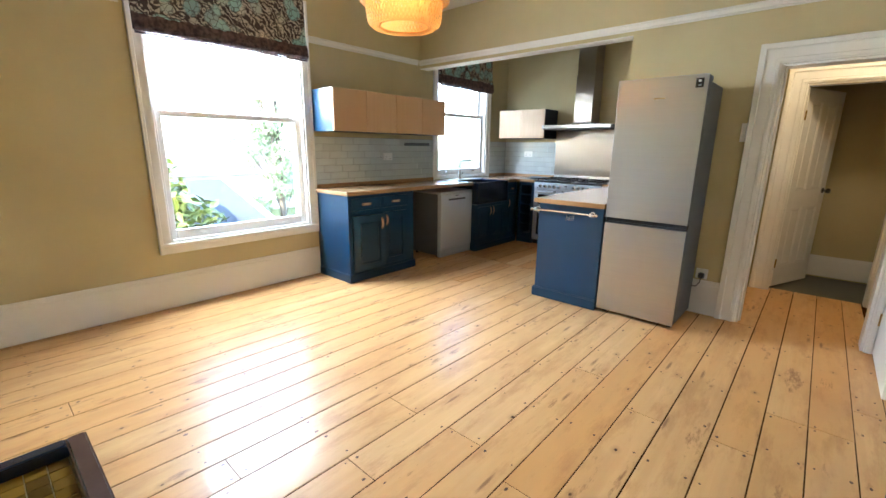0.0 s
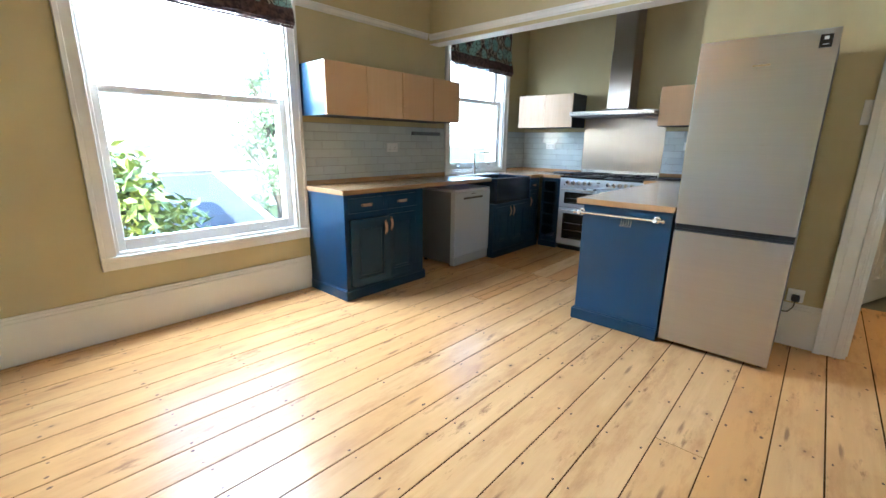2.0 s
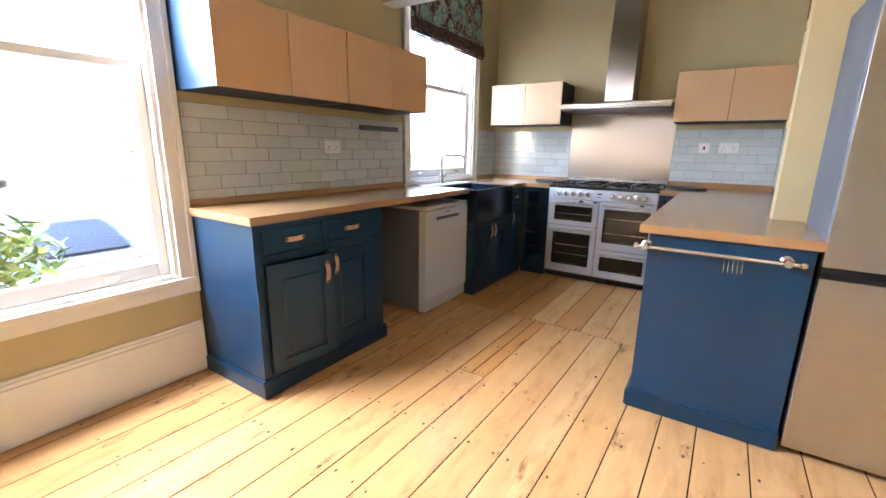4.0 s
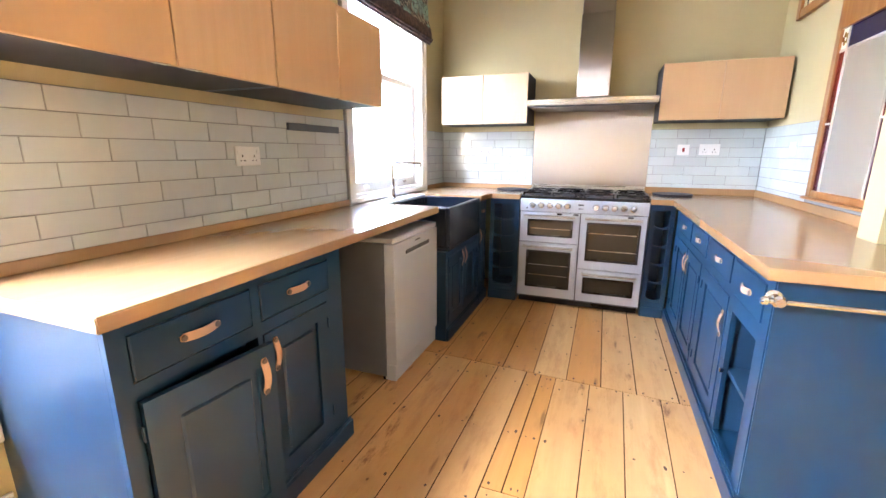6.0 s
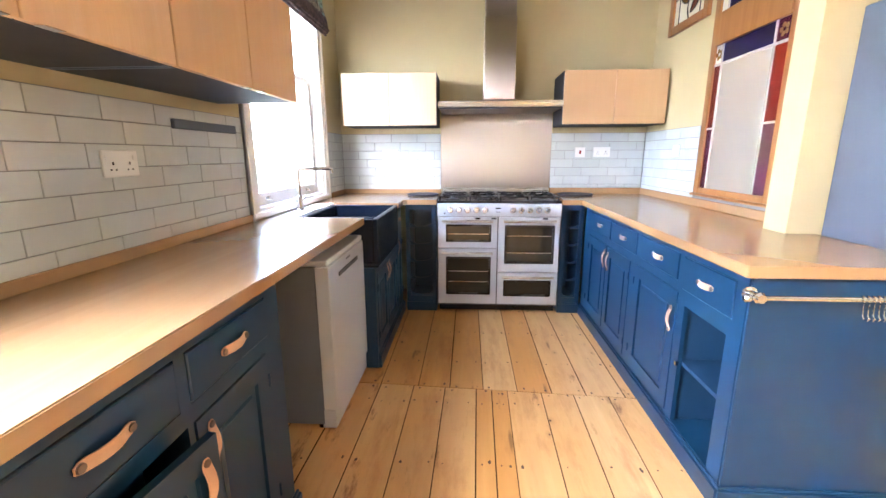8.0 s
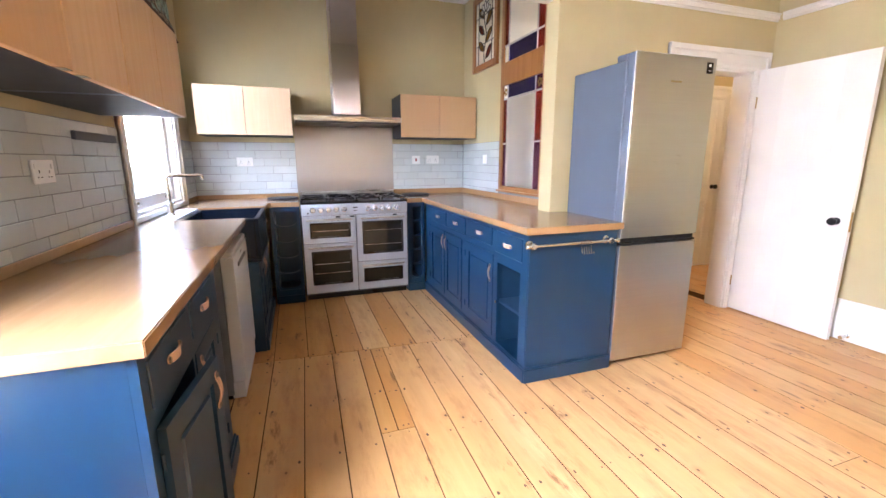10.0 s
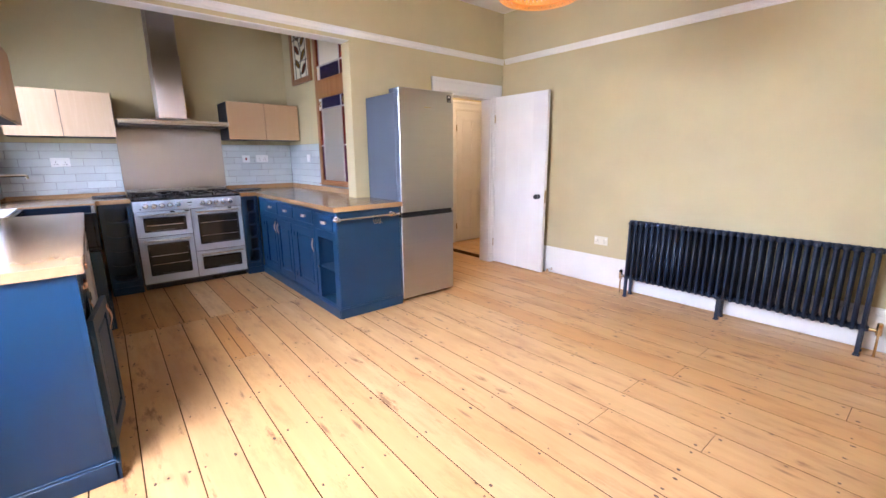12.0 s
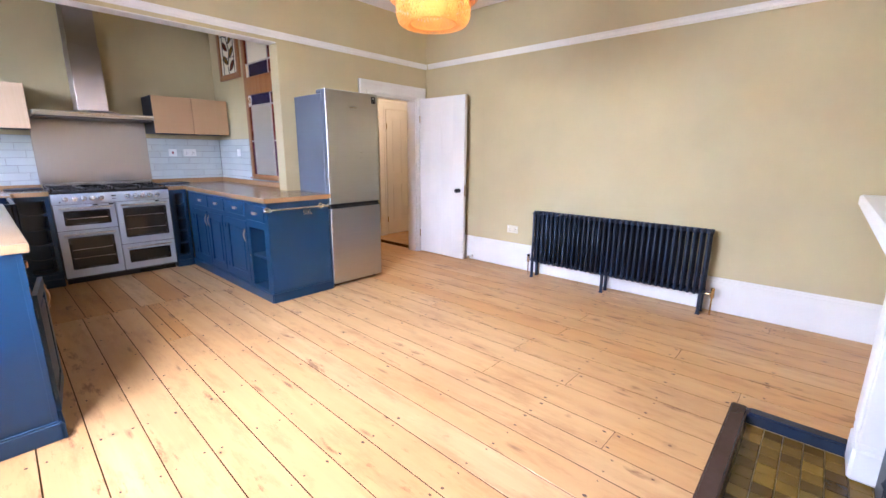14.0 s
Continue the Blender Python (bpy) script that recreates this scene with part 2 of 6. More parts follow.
def boxes(*items, bevel=0.0):
    bm = bmesh.new()
    for it in items:
        box(bm, *it, bevel=bevel)
    return bm


def cyl(bm, a, b, r, r2=None, sides=16, caps=True):
    """Adds a cylinder or cone from a to b."""
    a, b = Vector(a), Vector(b)
    d = b - a
    m = Matrix.Translation((a + b) / 2) @ d.to_track_quat("Z", "Y").to_matrix().to_4x4()
    bmesh.ops.create_cone(bm, cap_ends=caps, segments=sides, radius1=r, radius2=r if r2 is None else r2, depth=d.length, matrix=m)
    return bm


def tube(bm, pts, r, sides=10):
    """Adds a round bar through points."""
    pts = [Vector(p) for p in pts]
    rings = []
    for i, p in enumerate(pts):
        d = (pts[min(i + 1, len(pts) - 1)] - pts[max(i - 1, 0)]).normalized()
        q = d.to_track_quat("Z", "Y").to_matrix()
        rings.append([bm.verts.new(p + q @ Vector((r * math.cos(2 * math.pi * k / sides), r * math.sin(2 * math.pi * k / sides), 0))) for k in range(sides)])
    for a, b in zip(rings, rings[1:]):
        for k in range(sides):
            bm.faces.new((a[k], a[(k + 1) % sides], b[(k + 1) % sides], b[k]))
    bm.faces.new(rings[0][::-1])
    bm.faces.new(rings[-1])
    return bm


def lathe(bm, profile, centre, sides=32, axis="Z"):
    """Adds a turned shape; profile is (radius, height) pairs."""
    c = Vector(centre)
    turn = {"Z": Matrix.Identity(3), "Y": Matrix.Rotation(radians(90), 3, "X"), "X": Matrix.Rotation(radians(90), 3, "Y")}[axis]
    rings = [[bm.verts.new(c + turn @ Vector((r * math.cos(2 * math.pi * k / sides), r * math.sin(2 * math.pi * k / sides), h))) for k in range(sides)] for r, h in profile]
    for a, b in zip(rings, rings[1:]):
        for k in range(sides):
            bm.faces.new((a[k], a[(k + 1) % sides], b[(k + 1) % sides], b[k]))
    bm.faces.new(rings[0][::-1])
    bm.faces.new(rings[-1])
    return bm


def solid(name, bm, mat, smooth=False):
    bmesh.ops.recalc_face_normals(bm, faces=bm.faces)
    me = bpy.data.meshes.new(name)
    bm.to_mesh(me)
    bm.free()
    me.materials.append(mat)
    if smooth:
        for p in me.polygons:
            p.use_smooth = True
        me.set_sharp_from_angle(angle=radians(38))
    return new(name, me)


def part(name, bm, mat, parent, label="", smooth=False):
    """One mesh object under a thing or a part."""
    ob = solid(name, bm, mat, smooth)
    ob.parent = parent
    bpy.context.view_layer.update()
    ob.matrix_parent_inverse = parent.matrix_world.inverted()
    if label:
        ob["label"] = label
    return ob


def piece(name, mesh, parent, m):
    """One small piece that shares its mesh with others alike."""
    ob = new(name, mesh)
    ob.parent = parent
    ob.matrix_basis = m
    return ob


def thing(name, base, label, category, group="", kind=""):
    e = new(name)
    e.location = base
    e.empty_display_size = 0.1
    bpy.context.view_layer.update()
    return tagged(e, label, category, group, kind)


def structure(name, bm, mat, label, category, smooth=False):
    return tagged(solid(name, bm, mat, smooth), label, category, kind="structure")


# ---- the plan ----
W, E, S = -3.48, 1.17, -0.10          # window wall, radiator wall, fireplace wall
P0, P1 = 4.48, 4.63                   # partition with the wide opening and the door
N, KE = 6.50, -0.72                   # cooker wall, stained-glass wall
TOP = 2.95
RAIL0, RAIL1, BEAM = 2.378, 2.45, 2.355
STUB = -0.868
DOOR0, DOOR1, DOORTOP = 0.215, 0.985, 2.005
TOPZ = 0.945                          # worktops
WF, EF, NF = -2.922, -1.36, 5.915     # cabinet fronts of the three runs
WF2 = -2.845                           # sink and corner cabinets stand a little forward
WIN1 = (1.47, 2.795, 0.57, 2.66)
WIN2 = (4.81, 5.93, 0.985, 2.66)

# ---- setting ----
floor = structure("floor", boxes((W - 0.1, E + 0.05, S - 0.1, P1, -0.12, -0.002), (W - 0.1, KE + 0.05, P1, N + 0.1, -0.12, -0.002), (KE + 0.05, 2.9, P1, 5.72, -0.12, -0.002)), SUBFLOOR, "wide sanded and waxed pine floorboards with dark gaps", "floor")


def wall_with_holes(u0, u1, z0, z1, holes):
    """Rectangles (u0, u1, z0, z1) that fill a wall round its holes."""
    out, u = [], u0
    for a, b, c, d in sorted(holes):
        out.append((u, a, z0, z1))
        if c > z0:
            out.append((a, b, z0, c))
        if d < z1:
            out.append((a, b, d, z1))
        u = b
    out.append((u, u1, z0, z1))
    return [r for r in out if r[1] - r[0] > 1e-6]


wall_west = structure("wall_west", boxes(*[(W - 0.28, W, a, b, c, d) for a, b, c, d in wall_with_holes(S - 0.3, N + 0.15, -0.12, TOP, [WIN1, WIN2])]), WALL_PAINT, "olive painted outer wall with two tall sash windows", "wall")
wall_north = structure("wall_north", boxes((W, KE + 0.12, N, N + 0.15, -0.12, TOP)), WALL_PAINT, "olive painted wall behind the range cooker", "wall")
wall_east = structure("wall_east", boxes((E, E + 0.15, S - 0.3, P1, -0.12, TOP)), WALL_PAINT, "olive painted wall behind the column radiator", "wall")
wall_south = structure("wall_south", boxes((W, E, S - 0.3, S, -0.12, TOP)), WALL_PAINT, "olive painted wall with the fireplace", "wall")
wall_partition = structure("wall_partition", boxes((W, STUB, P0, P1, BEAM, TOP), (STUB, DOOR0, P0, P1, -0.12, TOP), (DOOR0, DOOR1, P0, P1, DOORTOP, TOP), (DOOR1, E, P0, P1, -0.12, TOP)), WALL_PAINT, "olive painted dividing wall with a wide opening and a doorway", "wall")
GLASS_HOLE = (4.81, 5.56, 1.05, 2.80)
wall_kitchen_east = structure("wall_kitchen_east", boxes(*[(KE, KE + 0.12, a, b, c, d) for a, b, c, d in wall_with_holes(P1, N, -0.12, TOP, [GLASS_HOLE])]), WALL_PAINT, "olive painted inner wall with a stained-glass window", "wall")
H0, H1 = 5.72, 5.84
wall_hall = structure("wall_hall", boxes(*[(a, b, H0, H1, c, d) for a, b, c, d in wall_with_holes(KE + 0.12, 2.9, -0.12, TOP, [(0.32, 1.06, -0.12, 2.0)])], (2.9, 3.0, P1, H1, -0.12, TOP), (E + 0.15, 2.9, P1 - 0.1, P1, -0.12, TOP)), WALL_PAINT, "olive painted hall walls", "wall")
wall_back_room = structure("wall_back_room", boxes((-0.2, 2.2, 6.75, 6.85, -0.12, TOP), (-0.3, -0.2, H1, 6.85, -0.12, TOP), (2.2, 2.3, H1, 6.85, -0.12, TOP)), WALL_PAINT, "olive painted wall of the small far room", "wall")
floor_back_room = structure("floor_back_room", boxes((-0.2, 2.2, 5.76, 6.75, -0.12, -0.01)), HALL_FLOOR, "dull grey vinyl floor of the small far room", "floor")
ceiling = structure("ceiling", boxes((W - 0.28, 3.0, S - 0.3, 6.85, TOP, TOP + 0.15)), CEILING_PAINT, "flat off-white painted ceiling", "ceiling")


def stepped(run, u0, u1, z0, z1, steps):
    """Boxes of a moulding: steps are (share of height from, to, thickness)."""
    return [run(u0, u1, 0, t, z0 + (z1 - z0) * a, z0 + (z1 - z0) * b) for a, b, t in steps]


def on_west(u0, u1, v0, v1, z0, z1, at=W):
    return (at + v0, at + v1, u0, u1, z0, z1)


def on_east(u0, u1, v0, v1, z0, z1, at=E):
    return (at - v1, at - v0, u0, u1, z0, z1)


def facing_south(at):
    return lambda u0, u1, v0, v1, z0, z1: (u0, u1, at - v1, at - v0, z0, z1)


def facing_north(at):
    return lambda u0, u1, v0, v1, z0, z1: (u0, u1, at + v0, at + v1, z0, z1)


on_partition, on_north, on_south = facing_south(P0), facing_south(N), facing_north(S)
SKIRT = [(0.02, 0.80, 0.022), (0.80, 0.88, 0.026), (0.88, 0.95, 0.018), (0.95, 1.0, 0.012)]
baseboards = [(on_west, S, 2.88, "west"), (on_east, S, P0, "east"), (on_partition, -0.90, 0.078, "partition"), (on_south, W + 0.03, -1.97, "south"), (on_south, -0.43, E - 0.03, "south_far"), (facing_south(H0), 1.16, 1.36, "hall"), (facing_south(6.75), -0.2, 2.2, "back_room")]
for run, a, b, where in baseboards:
    high = 0.305 if where not in ("hall", "back_room") else 0.24
    structure("baseboard_" + where, boxes(*stepped(run, a, b, 0, high, SKIRT), bevel=0.002), WHITE_PAINT, "tall white moulded wooden skirting board", "baseboard")
RAIL = [(0.12, 0.3, 0.012), (0.3, 0.78, 0.021), (0.78, 0.95, 0.027)]
for run, a, b, where in [(on_west, S + 0.05, 1.355, "west"), (on_west, 2.89, P0 - 0.048, "west_far"), (on_east, S + 0.05, P0 - 0.048, "east"), (on_partition, W, E, "partition"), (on_south, W, E, "south")]:
    structure("trim_" + where, boxes(*stepped(run, a, b, RAIL0, RAIL1, RAIL), bevel=0.003), WHITE_PAINT, "white moulded picture rail round the walls", "picture rail")
structure("trim_beam_soffit", boxes((W + 0.001, STUB - 0.001, P0 + 0.001, P1 - 0.001, BEAM - 0.006, BEAM - 0.0005)), WHITE_PAINT, "white painted underside of the opening's beam", "trim")


# ---- windows ----
def sash_window(name, hole, low, label):
    """A box sash window in the west wall: architrave, lining, two sashes with panes, sill."""
    y0, y1, z0, z1 = hole
    win = thing(name, (W, (y0 + y1) / 2, z0), label, "window", kind="structure")
    a = 0.09
    bm = bmesh.new()
    for t, ins in ((0.02, 0.0), (0.03, 0.062)):
        k = a - ins if ins == 0 else 0.028
        for b in (on_west(y0 - a, y0 - a + (a if ins == 0 else k), 0, t, z0 - a, z1 + a), on_west(y1 + a - (a if ins == 0 else k), y1 + a, 0, t, z0 - a, z1 + a), on_west(y0 - a + 0.001, y1 + a - 0.001, 0, t - 0.001, z1 + a - (a if ins == 0 else k), z1 + a - 0.001)):
            box(bm, *b, bevel=0.003)
    part("architrave", bm, WHITE_PAINT, win)
    bm = boxes(on_west(y0 - a, y1 + a, 0, 0.021, z0 - low, z0 - 0.002), on_west(y0 - a + 0.004, y1 + a - 0.004, 0, 0.033, z0 - 0.03, z0), bevel=0.003)
    part("window_sill", bm, WHITE_PAINT, win)
    d = 0.20
    part("window_frame", boxes((W - d, W + 0.004, y0, y0 + 0.02, z0, z1), (W - d, W + 0.004, y1 - 0.02, y1, z0, z1), (W - d, W + 0.002, y0 + 0.02, y1 - 0.02, z1 - 0.02, z1), (W - d - 0.1, W + 0.002, y0 + 0.02, y1 - 0.02, z0, z0 + 0.02), (W - 0.07, W - 0.052, y0 + 0.02, y0 + 0.034, z0 + 0.02, z1), (W - 0.07, W - 0.052, y1 - 0.034, y1 - 0.02, z0 + 0.02, z1), bevel=0.002), WHITE_PAINT, win)
    mid = (z0 + z1) / 2 + 0.02
    for s_name, x0, lo, hi, bot, top in (("lower_sash", W - 0.05, z0 + 0.02, mid + 0.022, 0.075, 0.042), ("upper_sash", W - 0.115, mid - 0.022, z1 - 0.02, 0.042, 0.06)):
        ya, yb, st, th = y0 + 0.022, y1 - 0.022, 0.048, 0.042
        bm = boxes((x0 - th, x0, ya, ya + st, lo, hi), (x0 - th, x0, yb - st, yb, lo, hi), (x0 - th + 0.001, x0 - 0.001, ya + st, yb - st, lo, lo + bot), (x0 - th + 0.001, x0 - 0.001, ya + st, yb - st, hi - top, hi), bevel=0.004)
        if s_name == "upper_sash":
            for yy in (ya, yb - 0.04):
                box(bm, x0 - th + 0.003, x0 - 0.003, yy, yy + 0.04, lo - 0.06, lo + 0.001, bevel=0.008)
        sash = part(s_name, bm, WHITE_PAINT, win)
        pane = part("pane", boxes((x0 - 0.024, x0 - 0.020, ya + st - 0.006, yb - st + 0.006, lo + bot - 0.006, hi - top + 0.006)), PANE, sash)
        pane.visible_shadow = False
        if s_name == "lower_sash":
            for k in (0.2, 0.8):
                yy = ya + (yb - ya) * k
                part("sash_lift", boxes((x0, x0 + 0.006, yy - 0.03, yy + 0.03, lo + 0.028, lo + 0.05), (x0 + 0.004, x0 + 0.022, yy - 0.022, yy + 0.022, lo + 0.028, lo + 0.033), bevel=0.002), CHROME if hole is WIN2 else WHITE_PAINT, sash, "small painted sash lift")
            yy = (ya + yb) / 2
            bm = boxes((x0 - 0.035, x0 - 0.008, yy - 0.03, yy + 0.03, hi, hi + 0.008), bevel=0.002)
            cyl(bm, (x0 - 0.02, yy, hi + 0.006), (x0 - 0.02, yy, hi + 0.03), 0.008, 0.005)
            part("sash_fastener", bm, CHROME, sash, "small metal sash fastener")
    return win


sash_window("window_1", WIN1, 0.09, "tall white timber sash window overlooking gardens and roofs")
sash_window("window_2", WIN2, 0.036, "narrower white timber sash window above the sink")


def blind_material():
    """Printed cotton: dark ground with teal flowers, cream scrolls and a brown border near the hem."""
    m = material("floral_blind_fabric", (0.2, 0.15, 0.12), 0.9)
    n = Nodes(m)
    c = n.coords()
    warp = n.mix(0.06, c, n.add("ShaderNodeTexNoise", {"Vector": c, "Scale": 7.0, "Detail": 2.0}).outputs[1])
    v = n.add("ShaderNodeTexVoronoi", {"Vector": warp, "Scale": 7.5}, feature="F1")
    petals = n.add("ShaderNodeTexVoronoi", {"Vector": warp, "Scale": 22.0}, feature="DISTANCE_TO_EDGE")
    scroll = n.add("ShaderNodeTexWave", {"Vector": warp, "Scale": 7.0, "Distortion": 11.0, "Detail": 2.0, "Detail Scale": 2.5}, wave_type="RINGS").outputs[1]
    flower = n.ramp(v.outputs["Distance"], (0.40, 1.0), (0.54, 0.0))
    tone = n.add("ShaderNodeSeparateColor", {0: v.outputs["Color"]}).outputs[0]
    bloom = n.ramp(tone, (0.0, (0.26, 0.46, 0.44)), (0.5, (0.36, 0.52, 0.47)), (0.6, (0.66, 0.56, 0.42)), (1.0, (0.22, 0.36, 0.36)))
    col = n.mix(n.ramp(scroll, (0.55, 0.0), (0.70, 0.85)), (0.05, 0.036, 0.04), (0.52, 0.46, 0.37))
    col = n.mix(flower, col, bloom)
    col = n.mix(n.ramp(petals.outputs[0], (0.02, 0.85), (0.06, 0.0)), col, (0.05, 0.035, 0.035))
    z = n.add("ShaderNodeSeparateXYZ", {0: n.add("ShaderNodeTexCoord").outputs["Object"]}).outputs[2]
    hem = n.math("ADD", z, n.math("MULTIPLY", n.noise(c, 18.0), 0.06))
    band = n.mix(n.ramp(n.noise(c, 26.0, 4), (0.42, 0.0), (0.6, 1.0)), (0.052, 0.03, 0.034), (0.125, 0.075, 0.07))
    col = n.mix(n.math("LESS_THAN", hem, 2.355), col, band)
    n.colour(col)
    n.bump(n.noise(c, 500.0, 2), 0.3, 0.0008)
    return m


BLIND = blind_material()


def roman_blind(y0, y1, zb, x, label):
    """A raised roman blind: flat drop with stacked folds at its hem, batten and wall bracket."""
    b = thing("roman_blind", (x, (y0 + y1) / 2, zb), label, "blind", "roman blinds")
    prof = [(x + 0.012, 2.76), (x + 0.014, 2.60), (x + 0.022, zb + 0.17), (x + 0.045, zb + 0.10), (x + 0.055, zb + 0.04), (x + 0.05, zb + 0.004), (x + 0.03, zb), (x + 0.004, zb + 0.012), (x + 0.002, 2.6), (x, 2.76)]
    bm = bmesh.new()
    rows = 25
    rings = []
    for i in range(rows):
        y = y0 + (y1 - y0) * i / (rows - 1)
        w = 0.003 * math.sin(i * 1.7) + 0.002 * math.sin(i * 0.6)
        rings.append([bm.verts.new((px + w * (0.4 if k < 2 else 1), y, pz + w * 0.8 * (2 < k < 8))) for k, (px, pz) in enumerate(prof)])
    for p, q in zip(rings, rings[1:]):
        for k in range(len(prof)):
            bm.faces.new((p[k], p[(k + 1) % len(prof)], q[(k + 1) % len(prof)], q[k]))
    bm.faces.new(rings[0])
    bm.faces.new(rings[-1][::-1])
    part("fabric", bm, BLIND, b, "floral cotton with a dark brown hem", True)
    bm = bmesh.new()
    for k in range(3):
        tube(bm, [(x + 0.058 - 0.012 * k, y0 + 0.004, zb + 0.022 - 0.016 * k), (x + 0.06 - 0.012 * k, (y0 + y1) / 2, zb + 0.018 - 0.016 * k), (x + 0.058 - 0.012 * k, y1 - 0.004, zb + 0.022 - 0.016 * k)], 0.009, 8)
    part("fold", bm, BLIND, b, "", True)
    part("head_batten", boxes((x - 0.012, x + 0.018, y0 + 0.01, y1 - 0.01, 2.755, 2.79), bevel=0.003), WHITE_PAINT, b)
    return b


roman_blind(1.41, 2.83, 2.205, W + 0.045, "dark floral roman blind drawn up over the large window")
roman_blind(4.77, 5.97, 2.205, W + 0.045, "dark floral roman blind drawn up over the sink window")


# ---- doors ----
def four_panel_door(name, width, high, label):
    """A four-panel door, hinged at its origin, that spreads along +x; 40 mm thick."""
    mat = WHITE_PAINT
    d = thing(name, (0, 0, 0), label, "door", kind="structure")
    st, t = 0.105, 0.04
    bm = boxes((0, st, 0, t, 0, high), (width - st, width, 0, t, 0, high), bevel=0.002)
    for a, b in ((0, 0.21), (0.82, 1.0), (high - 0.12, high)):
        box(bm, st, width - st, 0.0005, t - 0.0005, a, b, bevel=0.001)
    for a, b in ((0.21, 0.82), (1.0, high - 0.12)):
        box(bm, width / 2 - 0.055, width / 2 + 0.055, 0.001, t - 0.001, a, b)
    part("door_leaf", bm, mat, d)
    for u0, u1 in ((st, width / 2 - 0.055), (width / 2 + 0.055, width - st)):
        for a, b in ((0.21, 0.82), (1.0, high - 0.12)):
            bm = boxes((u0, u1, 0.012, t - 0.012, a, b))
            box(bm, u0 + 0.03, u1 - 0.03, 0.007, t - 0.007, a + 0.03, b - 0.03, bevel=0.004)
            for q in ((u0, u0 + 0.012, a, b), (u1 - 0.012, u1, a, b), (u0, u1, a, a + 0.012), (u0, u1, b - 0.012, b)):
                box(bm, q[0], q[1], 0.005, t - 0.005, q[2], q[3])
            part("panel", bm, mat, d)
    for side, y in ((-1, 0.0), (1, t)):
        bm = bmesh.new()
        lathe(bm, [(0.026, 0.0), (0.026, 0.006), (0.011, 0.010), (0.011, 0.028), (0.024, 0.036), (0.029, 0.050), (0.024, 0.064), (0.008, 0.069)], (0, 0, 0), 20)
        bmesh.ops.rotate(bm, cent=(0, 0, 0), matrix=Matrix.Rotation(radians(90 if side < 0 else -90), 3, "X"), verts=bm.verts)
        bmesh.ops.translate(bm, vec=(width - 0.055, y, 0.98), verts=bm.verts)
        part("door_handle", bm, BLACK, d, "round black door knob", True)
    for z in (0.25, high - 0.25):
        bm = bmesh.new()
        cyl(bm, (0.0, -0.004, z - 0.045), (0.0, -0.004, z + 0.045), 0.007, sides=10)
        part("hinge", bm, BRASS, d, "old brass hinge", True)
    return d


def plank_door(name, width, high, label):
    """A plain painted door with faint board joints, hinged at its origin, that spreads along +x."""
    d = thing(name, (0, 0, 0), label, "door", kind="structure")
    cuts = [0.0, 0.19, 0.385, 0.575, width]
    for a, b in zip(cuts, cuts[1:]):
        part("door_board", boxes((a + 0.0002, b - 0.0002, 0, 0.04, 0, high), bevel=0.0012), WHITE_PAINT, d)
    for side, y in ((-1, 0.0), (1, 0.04)):
        bm = lathe(bmesh.new(), [(0.026, 0.0), (0.026, 0.006), (0.011, 0.010), (0.011, 0.028), (0.024, 0.036), (0.029, 0.050), (0.024, 0.064), (0.008, 0.069)], (0, 0, 0), 20)
        bmesh.ops.rotate(bm, cent=(0, 0, 0), matrix=Matrix.Rotation(radians(90 if side < 0 else -90), 3, "X"), verts=bm.verts)
        bmesh.ops.translate(bm, vec=(width - 0.075, y, 0.87), verts=bm.verts)
        part("door_handle", bm, BLACK, d, "round black door knob", True)
    part("latch_plate", boxes((width - 0.0005, width + 0.0015, 0.01, 0.03, 0.80, 0.94)), BRASS, d, "worn brass latch plate")
    for z in (0.25, high - 0.25):
        part("hinge", cyl(bmesh.new(), (0.0, -0.004, z - 0.045), (0.0, -0.004, z + 0.045), 0.007, sides=10), BRASS, d, "old brass hinge", True)
    return d


def architrave(name, run, u0, u1, top, label):
    a = 0.145
    bm = bmesh.new()
    for q0, q1, t in ((0, 1.0, 0.02), (0.0, 0.28, 0.032), (0.72, 0.92, 0.026)):
        box(bm, *run(u0 - a * (1 - q0), u0 - a * (1 - q1), 0, t, 0, top + a * (1 - q0)), bevel=0.003)
        box(bm, *run(u1 + a * (1 - q1), u1 + a * (1 - q0), 0, t, 0, top + a * (1 - q0)), bevel=0.003)
        box(bm, *run(u0 - a * (1 - q0) + 0.001, u1 + a * (1 - q0) - 0.001, 0, t - 0.001, top + a * (1 - q1), top + a * (1 - q0) - 0.001), bevel=0.003)
    return structure(name, bm, WHITE_PAINT, label, "architrave")


architrave("door_frame_1", on_partition, DOOR0, DOOR1, DOORTOP, "white moulded architrave round the room doorway")
structure("door_lining_1", boxes((DOOR0, DOOR0 + 0.018, P0 - 0.004, P1 + 0.004, 0, DOORTOP), (DOOR1 - 0.018, DOOR1, P0 - 0.004, P1 + 0.004, 0, DOORTOP), (DOOR0 + 0.018, DOOR1 - 0.018, P0 - 0.004, P1 + 0.004, DOORTOP - 0.018, DOORTOP), (DOOR0 + 0.018, DOOR0 + 0.03, P0 + 0.05, P0 + 0.09, 0, DOORTOP - 0.018), bevel=0.002), WHITE_PAINT, "white painted door lining", "door lining")
door_1 = plank_door("door_1", 0.765, 2.0, "plain white painted door standing open beside the room wall")
door_1.matrix_basis = pose(1.03, 4.455, 0.012, 0, 0, -90.5)
architrave("door_frame_2", facing_south(H0), 0.32, 1.06, 2.0, "cream-lit white architrave of the far doorway")
